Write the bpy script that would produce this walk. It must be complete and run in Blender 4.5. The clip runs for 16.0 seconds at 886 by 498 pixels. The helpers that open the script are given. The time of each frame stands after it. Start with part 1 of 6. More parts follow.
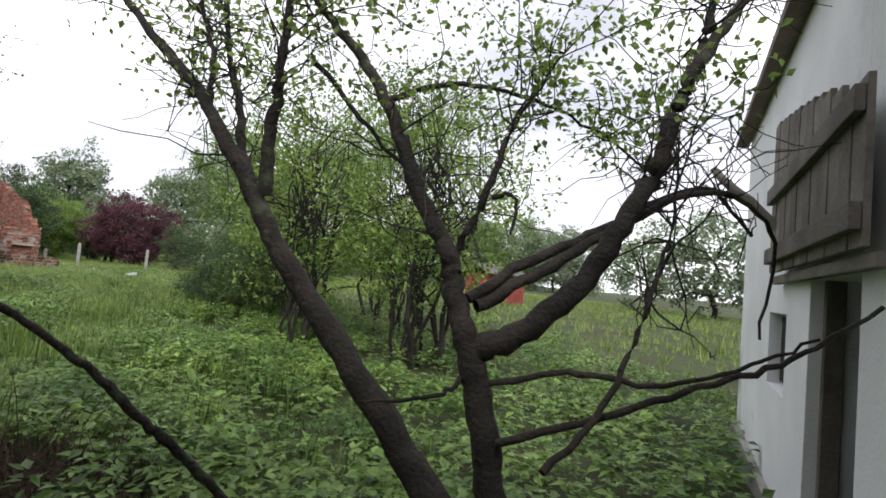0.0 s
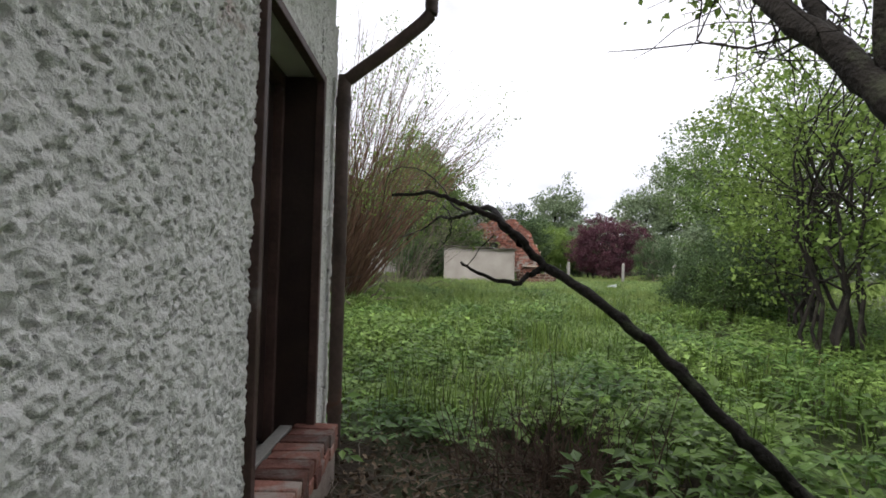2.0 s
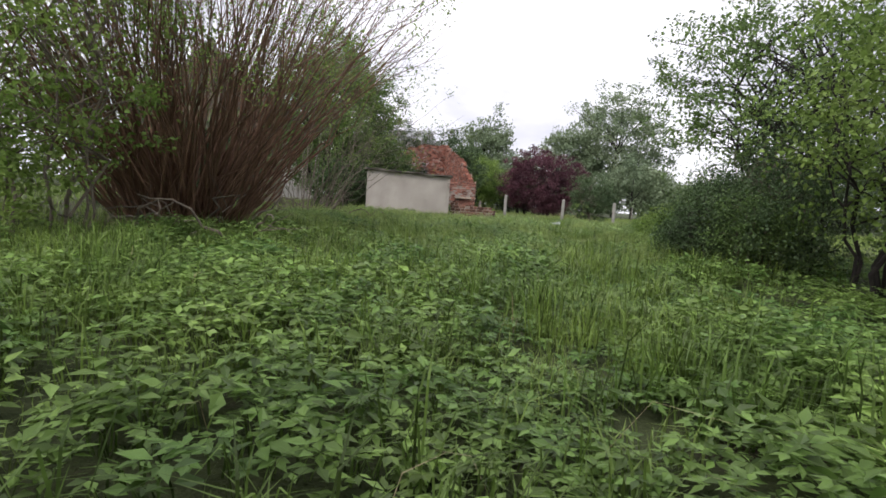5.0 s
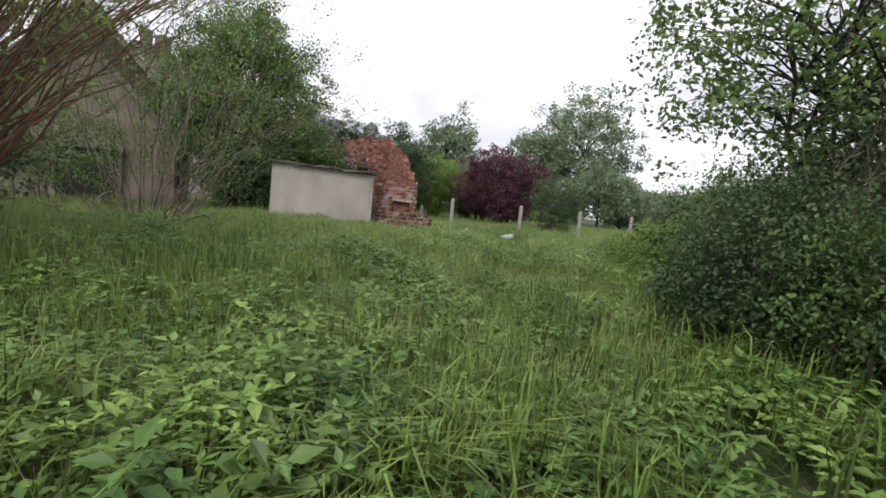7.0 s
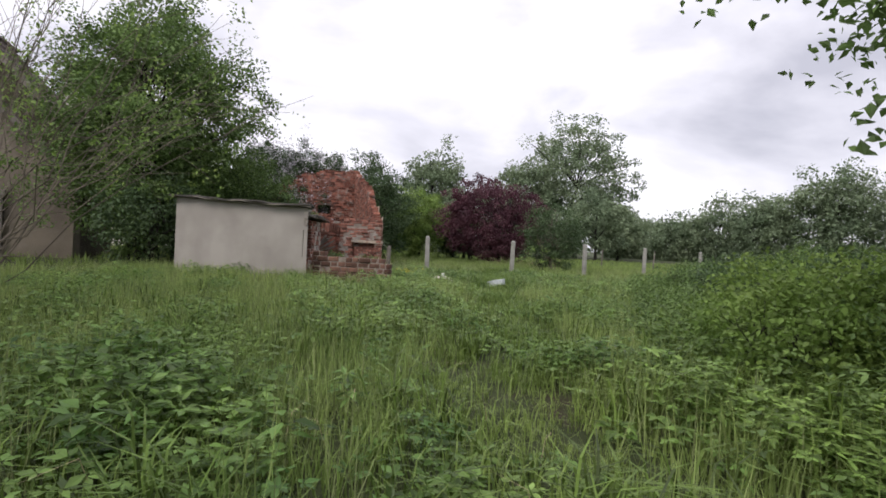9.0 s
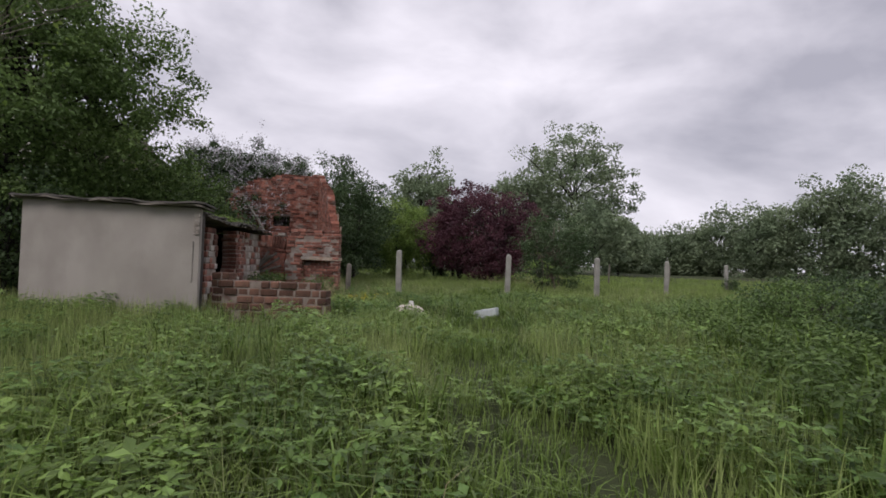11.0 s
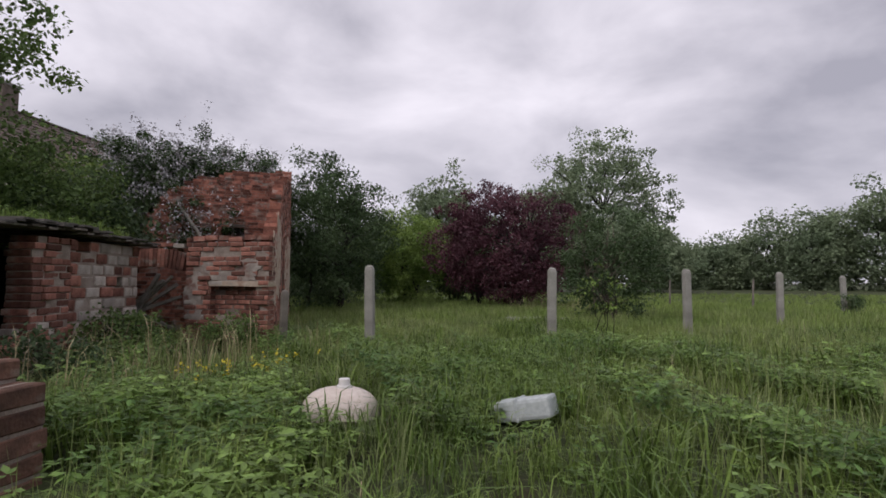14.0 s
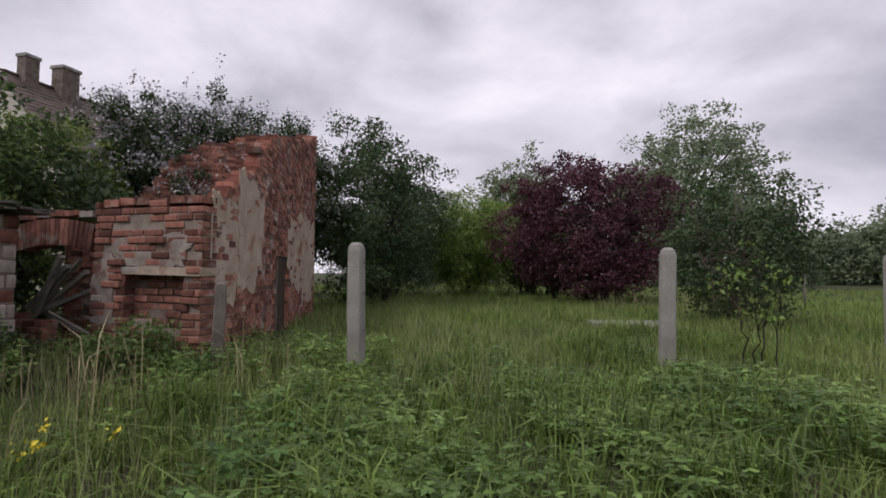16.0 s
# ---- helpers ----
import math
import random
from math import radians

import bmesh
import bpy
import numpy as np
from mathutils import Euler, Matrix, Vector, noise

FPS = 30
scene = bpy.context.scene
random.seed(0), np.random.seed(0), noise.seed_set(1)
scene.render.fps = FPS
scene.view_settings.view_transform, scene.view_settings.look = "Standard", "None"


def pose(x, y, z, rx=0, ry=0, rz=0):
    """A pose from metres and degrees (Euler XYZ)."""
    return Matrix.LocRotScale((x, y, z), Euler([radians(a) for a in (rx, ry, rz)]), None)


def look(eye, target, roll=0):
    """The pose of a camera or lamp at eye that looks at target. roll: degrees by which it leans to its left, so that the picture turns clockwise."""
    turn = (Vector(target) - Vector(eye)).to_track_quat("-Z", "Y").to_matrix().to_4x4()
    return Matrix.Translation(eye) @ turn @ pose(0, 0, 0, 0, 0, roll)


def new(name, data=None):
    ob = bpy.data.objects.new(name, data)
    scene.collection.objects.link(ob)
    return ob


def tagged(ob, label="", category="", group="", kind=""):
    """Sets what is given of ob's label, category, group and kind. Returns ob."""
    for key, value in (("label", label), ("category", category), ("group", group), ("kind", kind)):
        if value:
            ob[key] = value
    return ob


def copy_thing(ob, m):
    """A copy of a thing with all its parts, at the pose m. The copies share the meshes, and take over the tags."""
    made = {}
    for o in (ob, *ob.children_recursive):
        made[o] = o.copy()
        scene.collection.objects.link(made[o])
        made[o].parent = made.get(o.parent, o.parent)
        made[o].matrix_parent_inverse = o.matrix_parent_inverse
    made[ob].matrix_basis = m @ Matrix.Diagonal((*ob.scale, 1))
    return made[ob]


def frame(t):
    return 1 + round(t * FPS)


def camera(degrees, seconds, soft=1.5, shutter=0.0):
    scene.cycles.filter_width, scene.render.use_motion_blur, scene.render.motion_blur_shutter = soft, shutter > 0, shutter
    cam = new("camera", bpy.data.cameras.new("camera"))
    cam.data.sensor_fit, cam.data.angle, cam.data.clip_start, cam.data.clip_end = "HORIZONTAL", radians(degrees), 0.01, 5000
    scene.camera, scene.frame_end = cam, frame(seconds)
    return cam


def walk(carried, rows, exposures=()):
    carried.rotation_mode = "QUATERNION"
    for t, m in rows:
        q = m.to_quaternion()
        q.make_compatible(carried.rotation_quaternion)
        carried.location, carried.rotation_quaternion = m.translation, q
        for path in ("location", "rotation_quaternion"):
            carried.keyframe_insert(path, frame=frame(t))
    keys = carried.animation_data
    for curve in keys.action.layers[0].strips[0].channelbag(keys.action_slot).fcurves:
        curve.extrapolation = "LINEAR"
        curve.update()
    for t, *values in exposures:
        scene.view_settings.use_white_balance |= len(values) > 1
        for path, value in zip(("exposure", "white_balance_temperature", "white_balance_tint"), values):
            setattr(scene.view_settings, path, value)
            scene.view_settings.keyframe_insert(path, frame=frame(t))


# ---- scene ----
cam = camera(80.0, 16.0, soft=1.7)
PATH = [
    (0, (4.6, -20.52, 1.36), (5.176, -18.608, 1.473), 5.0),
    (0.5, (4.377, -20.445, 1.283), (4.432, -18.446, 1.346), 2.5),
    (1, (4.294, -20.1, 1.325), (3.699, -18.192, 1.262), 4.6),
    (1.5, (4.067, -19.71, 0.981), (3.016, -18.013, 1.103), 3.8),
    (2, (4.138, -19.679, 1.074), (3.115, -17.962, 1.14), 1.4),
    (2.5, (3.891, -19.428, 1.046), (2.895, -17.695, 0.991), 2.9),
    (3, (3.445, -18.894, 1.025), (2.381, -17.201, 0.979), 3.4),
    (3.5, (3.039, -18.268, 1.026), (1.901, -16.623, 1.028), 4.8),
    (4, (2.823, -17.818, 1.006), (1.659, -16.192, 1.029), 3.9),
    (4.5, (2.39, -17.25, 0.97), (1.375, -15.527, 0.929), 1.0),
    (5, (1.95, -16, 0.875), (1.204, -14.153, 0.699), 4.0),
    (5.8, (1.79, -13.68, 1.0), (1.094, -11.813, 0.83), 4.5),
    (6.7, (1.56, -11.13, 1.13), (0.91, -9.245, 0.97), 5.1),
    (7.5, (1.34, -8.84, 1.22), (0.728, -6.941, 1.068), 5.6),
    (8, (1.02, -7.46, 1.3), (0.404, -5.56, 1.224), 3.2),
    (8.8, (0.62, -5.35, 1.24), (-0.005, -3.451, 1.22), 2.8),
    (9.7, (0.15, -3.1, 1.15), (-0.48, -1.202, 1.17), 2.4),
    (10.5, (-0.269, -1.078, 1.101), (-0.896, 0.821, 1.148), 2.2),
    (11, (-0.416, -0.118, 1.208), (-1.023, 1.787, 1.263), 1.8),
    (11.5, (-0.53, 0.969, 1.211), (-1.134, 2.875, 1.257), 1.4),
    (12, (-0.653, 2.1, 1.196), (-1.255, 4.006, 1.254), 1.6),
    (12.5, (-0.898, 3.185, 1.161), (-1.542, 5.077, 1.228), 0.8),
    (13, (-1.266, 4.37, 1.13), (-1.934, 6.254, 1.189), -0.4),
    (13.5, (-1.68, 5.506, 1.193), (-2.38, 7.377, 1.292), -0.3),
    (14, (-2.034, 6.549, 1.231), (-2.726, 8.421, 1.365), 0.1),
    (14.5, (-2.216, 7.537, 1.142), (-2.862, 9.428, 1.238), -1.0),
    (15, (-2.334, 8.547, 1.208), (-3.001, 10.428, 1.34), -2.4),
    (15.5, (-2.556, 9.618, 1.307), (-3.333, 11.456, 1.436), 1.5),
    (16, (-3.0, 10.68, 1.225), (-3.965, 12.429, 1.324), 0.6),
]
EXPOSURE = [(0, 0.86, 6500, 11), (0.5, 0.52, 6500, 11), (1.0, 0.66, 6500, 11), (2.0, 0.78, 6500, 12), (3.5, 0.92, 6500, 12), (5.0, 0.65, 6500, 14), (8.2, 0.6, 6500, 14), (10.3, 0.0, 6500, 17), (12.0, -0.1, 6500, 18), (14.5, -0.2, 6500, 19), (15.5, -0.22, 6500, 20), (16.0, -0.14, 6500, 20)]
walk(cam, [(t, look(eye, target, roll)) for t, eye, target, roll in PATH], EXPOSURE)

# ---- world and sun ----
SUN_ELEV, SUN_AZ = radians(48), radians(200)
world = bpy.data.worlds.new("world")
scene.world = world
world.use_nodes = True
wn, wl = world.node_tree.nodes, world.node_tree.links
wn.clear()
w_out = wn.new("ShaderNodeOutputWorld")
w_bg = wn.new("ShaderNodeBackground")
w_sky = wn.new("ShaderNodeTexSky")
w_sky.sky_type = "NISHITA"
w_sky.sun_disc = False
w_sky.sun_elevation, w_sky.sun_rotation = SUN_ELEV, SUN_AZ
w_co = wn.new("ShaderNodeTexCoord")
w_map = wn.new("ShaderNodeMapping")
w_map.inputs["Scale"].default_value = (1.0, 1.0, 2.1)
w_map.inputs["Rotation"].default_value = (0, 0, radians(-20))
w_noise = wn.new("ShaderNodeTexNoise")
w_noise.inputs["Scale"].default_value = 2.5
w_noise.inputs["Detail"].default_value = 6.0
w_noise.inputs["Roughness"].default_value = 0.5
w_noise.inputs["Distortion"].default_value = 0.25
w_ramp = wn.new("ShaderNodeValToRGB")
w_ramp.color_ramp.elements[0].position, w_ramp.color_ramp.elements[0].color = 0.32, (4.7, 4.8, 5.4, 1)
w_ramp.color_ramp.elements[1].position, w_ramp.color_ramp.elements[1].color = 0.66, (10.4, 10.4, 11.0, 1)
w_mix = wn.new("ShaderNodeMixRGB")
w_mix.inputs[0].default_value = 0.94
w_bg.inputs["Strength"].default_value = 0.1
wl.new(w_co.outputs["Generated"], w_map.inputs["Vector"])
wl.new(w_map.outputs["Vector"], w_noise.inputs["Vector"])
wl.new(w_noise.outputs["Fac"], w_ramp.inputs["Fac"])
wl.new(w_sky.outputs["Color"], w_mix.inputs[1])
wl.new(w_ramp.outputs["Color"], w_mix.inputs[2])
wl.new(w_mix.outputs["Color"], w_bg.inputs["Color"])
wl.new(w_bg.outputs["Background"], w_out.inputs["Surface"])
sun = new("sun", bpy.data.lights.new("sun", "SUN"))
sun.data.energy, sun.data.angle, sun.data.color = 1.5, radians(25), (1.0, 0.97, 0.92)
sun.matrix_world = look((0, 0, 60), (60 * math.sin(SUN_AZ) * -0.9, 60 * math.cos(SUN_AZ) * -0.9, 0))


# ---- materials ----
def mat(name, c1, c2, scale=4.0, rough=0.8, bump=0.3, fine=40.0, c3=None, stain=0.0, metal=0.0, spec=0.3, dist=0.01, vary=0.0, trans=0.0, island=False):
    """Two colours mixed by coarse noise, with a fine grain, a third stain colour, relief, and piece-to-piece variation."""
    m = bpy.data.materials.new(name)
    m.use_nodes = True
    n, l = m.node_tree.nodes, m.node_tree.links
    b = n["Principled BSDF"]
    co = n.new("ShaderNodeTexCoord")
    big, small = n.new("ShaderNodeTexNoise"), n.new("ShaderNodeTexNoise")
    big.inputs["Scale"].default_value, big.inputs["Detail"].default_value = scale, 5
    small.inputs["Scale"].default_value, small.inputs["Detail"].default_value = fine, 6
    for t in (big, small):
        l.new(co.outputs["Object"], t.inputs["Vector"])
    ramp = n.new("ShaderNodeValToRGB")
    ramp.color_ramp.elements[0].position, ramp.color_ramp.elements[1].position = 0.35, 0.65
    ramp.color_ramp.elements[0].color, ramp.color_ramp.elements[1].color = (*c1, 1), (*c2, 1)
    l.new(big.outputs["Fac"], ramp.inputs["Fac"])
    grain = n.new("ShaderNodeMixRGB")
    grain.blend_type = "OVERLAY"
    grain.inputs[0].default_value = 0.35
    l.new(ramp.outputs["Color"], grain.inputs[1])
    l.new(small.outputs["Fac"], grain.inputs[2])
    last = grain.outputs["Color"]
    if c3:
        st = n.new("ShaderNodeTexNoise")
        st.inputs["Scale"].default_value, st.inputs["Detail"].default_value = scale * 0.45, 8
        st.inputs["Roughness"].default_value = 0.65
        l.new(co.outputs["Object"], st.inputs["Vector"])
        sr = n.new("ShaderNodeValToRGB")
        sr.color_ramp.elements[0].position, sr.color_ramp.elements[1].position = 0.62 - stain * 0.2, 0.70 - stain * 0.15
        l.new(st.outputs["Fac"], sr.inputs["Fac"])
        mx = n.new("ShaderNodeMixRGB")
        l.new(sr.outputs["Color"], mx.inputs[0])
        l.new(last, mx.inputs[1])
        mx.inputs[2].default_value = (*c3, 1)
        last = mx.outputs["Color"]
    if vary:
        hsv = n.new("ShaderNodeHueSaturation")
        mr = n.new("ShaderNodeMapRange")
        mr.inputs["To Min"].default_value, mr.inputs["To Max"].default_value = 1 - vary, 1 + vary
        if island:
            src = n.new("ShaderNodeNewGeometry").outputs["Random Per Island"]
        else:
            src = n.new("ShaderNodeObjectInfo").outputs["Random"]
        l.new(src, mr.inputs["Value"])
        l.new(mr.outputs["Result"], hsv.inputs["Value"])
        l.new(last, hsv.inputs["Color"])
        last = hsv.outputs["Color"]
    l.new(last, b.inputs["Base Color"])
    b.inputs["Roughness"].default_value, b.inputs["Metallic"].default_value = rough, metal
    b.inputs["Specular IOR Level"].default_value = spec
    if bump:
        bp = n.new("ShaderNodeBump")
        bp.inputs["Strength"].default_value, bp.inputs["Distance"].default_value = bump, dist
        l.new(small.outputs["Fac"], bp.inputs["Height"])
        l.new(bp.outputs["Normal"], b.inputs["Normal"])
    if trans:
        tr, ad = n.new("ShaderNodeBsdfTranslucent"), n.new("ShaderNodeMixShader")
        l.new(last, tr.inputs["Color"])
        ad.inputs[0].default_value = trans
        l.new(b.outputs["BSDF"], ad.inputs[1])
        l.new(tr.outputs["BSDF"], ad.inputs[2])
        l.new(ad.outputs["Shader"], n["Material Output"].inputs["Surface"])
    return m


M_SOIL = mat("soil", (0.034, 0.044, 0.016), (0.06, 0.075, 0.028), 1.5, 0.95, 0.8, 35, (0.055, 0.04, 0.028), 0.3, dist=0.03)
M_GRASS = mat("grass", (0.095, 0.16, 0.035), (0.18, 0.26, 0.058), 0.5, 0.5, 0, 8, vary=0.6, trans=0.32, island=True)
M_GRASS_LIGHT = mat("grass_light", (0.155, 0.235, 0.056), (0.265, 0.35, 0.1), 0.35, 0.5, 0, 6, vary=0.45, trans=0.42, island=True)
M_GRASS_TOP = mat("flowering_grass", (0.24, 0.33, 0.1), (0.37, 0.45, 0.16), 0.5, 0.6, 0, 6, vary=0.35, trans=0.45, island=True)
M_SEED = mat("seed_heads", (0.22, 0.27, 0.11), (0.34, 0.38, 0.17), 1, 0.8, 0, 8, vary=0.4, trans=0.3, island=True)
M_DRY = mat("dry_grass", (0.3, 0.25, 0.14), (0.41, 0.35, 0.21), 2, 0.8, 0, 8, vary=0.3, island=True)
M_NETTLE = mat("nettle", (0.085, 0.17, 0.042), (0.225, 0.335, 0.085), 0.8, 0.42, 0, 12, vary=0.55, trans=0.32, island=True)
M_LEAF = mat("leaf_green", (0.10, 0.165, 0.05), (0.165, 0.25, 0.075), 0.6, 0.55, 0, 10, vary=0.4, trans=0.35, island=True)
M_LEAF_LIGHT = mat("leaf_light", (0.14, 0.23, 0.05), (0.23, 0.32, 0.08), 0.7, 0.55, 0, 10, vary=0.35, trans=0.4, island=True)
# dark foliage; on the brambles and undergrowth it paints in shade
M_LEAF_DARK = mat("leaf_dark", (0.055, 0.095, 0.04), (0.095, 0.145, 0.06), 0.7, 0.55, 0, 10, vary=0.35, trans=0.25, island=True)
# paler than near leaves: haze over the far trees put into the colour
M_LEAF_HAZE = mat("leaf_haze", (0.175, 0.235, 0.14), (0.26, 0.32, 0.19), 0.15, 0.7, 0, 4, vary=0.3, trans=0.45, island=True)
M_LEAF_PURPLE = mat("leaf_purple", (0.075, 0.03, 0.042), (0.135, 0.052, 0.068), 0.6, 0.6, 0, 8, vary=0.4, trans=0.25, island=True)
M_FLOWER = mat("lilac_flower", (0.36, 0.36, 0.38), (0.52, 0.51, 0.53), 4, 0.8, 0, 10, vary=0.2, island=True)
M_YELLOW = mat("yellow_petal", (0.62, 0.50, 0.03), (0.75, 0.62, 0.06), 4, 0.7, 0, 10)
M_BARK = mat("bark", (0.016, 0.014, 0.0125), (0.04, 0.034, 0.029), 5, 0.9, 0.9, 45, (0.085, 0.095, 0.06), 0.2, dist=0.02)
M_BARK_PALE = mat("bark_pale", (0.20, 0.19, 0.165), (0.30, 0.28, 0.25), 5, 0.9, 0.6, 40, (0.10, 0.10, 0.07), 0.2)
M_TWIG = mat("red_brown_twig", (0.125, 0.07, 0.046), (0.2, 0.118, 0.075), 3, 0.8, 0.3, 30, vary=0.3, island=True)
M_TWIG_GREY = mat("grey_twig", (0.12, 0.10, 0.08), (0.19, 0.16, 0.125), 3, 0.85, 0.3, 30, vary=0.3, island=True)
M_RENDER_GREY = mat("shed_render", (0.31, 0.285, 0.255), (0.41, 0.38, 0.345), 0.9, 0.9, 0.25, 60, (0.22, 0.195, 0.17), 0.2)
M_STUCCO = mat("pebbledash", (0.74, 0.735, 0.68), (0.83, 0.82, 0.77), 3, 0.95, 0.7, 140, (0.60, 0.46, 0.41), 0.06, dist=0.01)
M_WHITE_WALL = mat("whitewash", (0.70, 0.71, 0.72), (0.80, 0.81, 0.82), 1.2, 0.9, 0.3, 50, (0.50, 0.50, 0.49), 0.2)
M_BRICK = mat("brick", (0.15, 0.066, 0.05), (0.30, 0.135, 0.1), 7, 0.9, 0.9, 50, (0.30, 0.25, 0.215), 0.42, vary=0.6)
# a little brighter than M_BRICK: the side wall's open-sky light put into colour
M_BRICK_FAR = mat("brick_joined", (0.17, 0.07, 0.052), (0.33, 0.142, 0.1), 7, 0.9, 0.9, 50, (0.30, 0.25, 0.215), 0.42, vary=0.6, island=True)
M_BRICK_PALE = mat("brick_limewashed", (0.31, 0.275, 0.24), (0.47, 0.43, 0.385), 5, 0.9, 0.7, 50, (0.13, 0.085, 0.07), 0.4, vary=0.25)
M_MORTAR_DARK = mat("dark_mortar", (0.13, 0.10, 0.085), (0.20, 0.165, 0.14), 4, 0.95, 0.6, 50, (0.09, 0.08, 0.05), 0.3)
M_LITTER = mat("leaf_litter", (0.10, 0.075, 0.05), (0.20, 0.15, 0.10), 3, 0.9, 0, 20, vary=0.5, island=True)
M_OCHRE = mat("ochre_plaster", (0.38, 0.30, 0.23), (0.50, 0.41, 0.33), 3, 0.95, 0.5, 40, (0.30, 0.15, 0.10), 0.25)
M_MORTAR = mat("mortar", (0.22, 0.175, 0.145), (0.34, 0.29, 0.25), 4, 0.95, 0.9, 50, (0.17, 0.10, 0.08), 0.3)
M_LIME = mat("lime_render", (0.24, 0.205, 0.18), (0.38, 0.34, 0.30), 6, 0.95, 0.8, 45, (0.19, 0.10, 0.08), 0.4)
# near-black colour that paints the dark void beside the shed
M_VOID_SHADE = mat("void_shade", (0.035, 0.03, 0.027), (0.07, 0.06, 0.052), 3, 0.95, 0.5, 40)
M_DOOR_GREY = mat("dark_door_wood", (0.045, 0.033, 0.024), (0.08, 0.06, 0.045), 3, 0.85, 0.5, 40, vary=0.25)
M_CONCRETE = mat("concrete", (0.24, 0.235, 0.21), (0.34, 0.33, 0.30), 3, 0.9, 0.5, 70, (0.14, 0.14, 0.09), 0.25)
M_ROOF = mat("roof_felt", (0.07, 0.065, 0.06), (0.13, 0.12, 0.11), 3, 0.9, 0.5, 30, (0.17, 0.16, 0.14), 0.2)
M_ROOF_MOSS = mat("mossy_roof", (0.06, 0.05, 0.038), (0.1, 0.09, 0.055), 2, 0.95, 0.6, 25, (0.11, 0.11, 0.05), 0.3)
M_TILE = mat("roof_tile", (0.11, 0.085, 0.075), (0.17, 0.13, 0.11), 2, 0.85, 0.4, 20, (0.08, 0.08, 0.06), 0.3, vary=0.25)
M_WOOD = mat("grey_wood", (0.12, 0.105, 0.09), (0.20, 0.18, 0.155), 3, 0.85, 0.5, 40, (0.06, 0.05, 0.045), 0.2, vary=0.2)
M_DOOR = mat("door_brown", (0.022, 0.013, 0.011), (0.038, 0.023, 0.018), 4, 0.45, 0.2, 40, spec=0.4)
M_FRAME = mat("frame_brown", (0.06, 0.036, 0.03), (0.10, 0.06, 0.05), 4, 0.6, 0.3, 40, (0.20, 0.18, 0.17), 0.1)
M_PIPE = mat("pipe_brown", (0.055, 0.038, 0.032), (0.095, 0.065, 0.052), 5, 0.55, 0.2, 40, (0.12, 0.05, 0.03), 0.15)
M_METAL = mat("zinc", (0.16, 0.16, 0.165), (0.24, 0.24, 0.245), 4, 0.5, 0.2, 40, metal=0.6)
# pale grey paints the door panes' reflection into the glass colour
M_GLASS = mat("ribbed_glass", (0.22, 0.20, 0.18), (0.42, 0.40, 0.36), 6, 0.18, 0.9, 90, spec=0.6, dist=0.02)
# near-black that paints the shade inside openings
M_INNER_SHADE = mat("inner_shade", (0.018, 0.016, 0.015), (0.03, 0.027, 0.025), 2, 0.9, 0.2, 20)
M_PLASTIC = mat("white_plastic", (0.60, 0.52, 0.46), (0.68, 0.60, 0.54), 4, 0.5, 0.15, 30, (0.40, 0.34, 0.28), 0.12)
M_CANISTER = mat("grey_plastic", (0.42, 0.46, 0.46), (0.52, 0.56, 0.56), 4, 0.45, 0.15, 30, (0.30, 0.32, 0.29), 0.15)
M_CAP = mat("white_cap", (0.72, 0.70, 0.68), (0.80, 0.78, 0.76), 4, 0.45, 0.1, 30)
M_FACADE = mat("facade_beige", (0.15, 0.125, 0.1), (0.23, 0.195, 0.15), 0.7, 0.9, 0.3, 30, (0.25, 0.22, 0.18), 0.25)
M_FACADE_PALE = mat("facade_pale", (0.46, 0.43, 0.38), (0.58, 0.55, 0.49), 0.6, 0.9, 0.3, 30, (0.34, 0.31, 0.27), 0.25)
M_PANE = mat("window_pane", (0.03, 0.035, 0.04), (0.05, 0.055, 0.06), 3, 0.1, 0, 10, spec=0.6)
M_RED = mat("red_timber", (0.19, 0.045, 0.035), (0.27, 0.065, 0.05), 3, 0.8, 0.2, 30)
M_RUST = mat("dark_brush", (0.07, 0.045, 0.035), (0.12, 0.085, 0.06), 4, 0.9, 0.2, 30, vary=0.3, island=True)


# ---- geometry helpers ----
rng = np.random.default_rng(7)


def part(name, bm, material, parent=None, label=""):
    """Links a bmesh as one mesh object under a thing or a part."""
    me = bpy.data.meshes.new(name)
    bm.to_mesh(me)
    bm.free()
    me.materials.append(material)
    ob = new(name, me)
    ob.parent = parent
    if label:
        ob["label"] = label
    return ob


def thing(name, label, category, at=(0, 0, 0), rz=0.0, group="", kind=""):
    ob = new(name)
    ob.matrix_world = pose(*at, 0, 0, rz)
    return tagged(ob, label, category, group, kind)


def mesh_np(name, verts, faces, material, parent=None, smooth=False):
    """One mesh object from arrays; faces is a list of (n, k) index arrays."""
    me = bpy.data.meshes.new(name)
    verts = np.asarray(verts, np.float32)
    faces = [f for f in faces if len(f)]
    loops = np.concatenate([f.ravel() for f in faces]).astype(np.int32)
    sizes = np.concatenate([np.full(len(f), f.shape[1]) for f in faces])
    starts = np.r_[0, np.cumsum(sizes)[:-1]].astype(np.int32)
    me.vertices.add(len(verts))
    me.vertices.foreach_set("co", verts.ravel())
    me.loops.add(len(loops))
    me.loops.foreach_set("vertex_index", loops)
    me.polygons.add(len(starts))
    me.polygons.foreach_set("loop_start", starts)
    me.polygons.foreach_set("use_smooth", np.full(len(starts), smooth))
    me.update(calc_edges=True)
    me.materials.append(material)
    ob = new(name, me)
    ob.parent = parent
    return ob


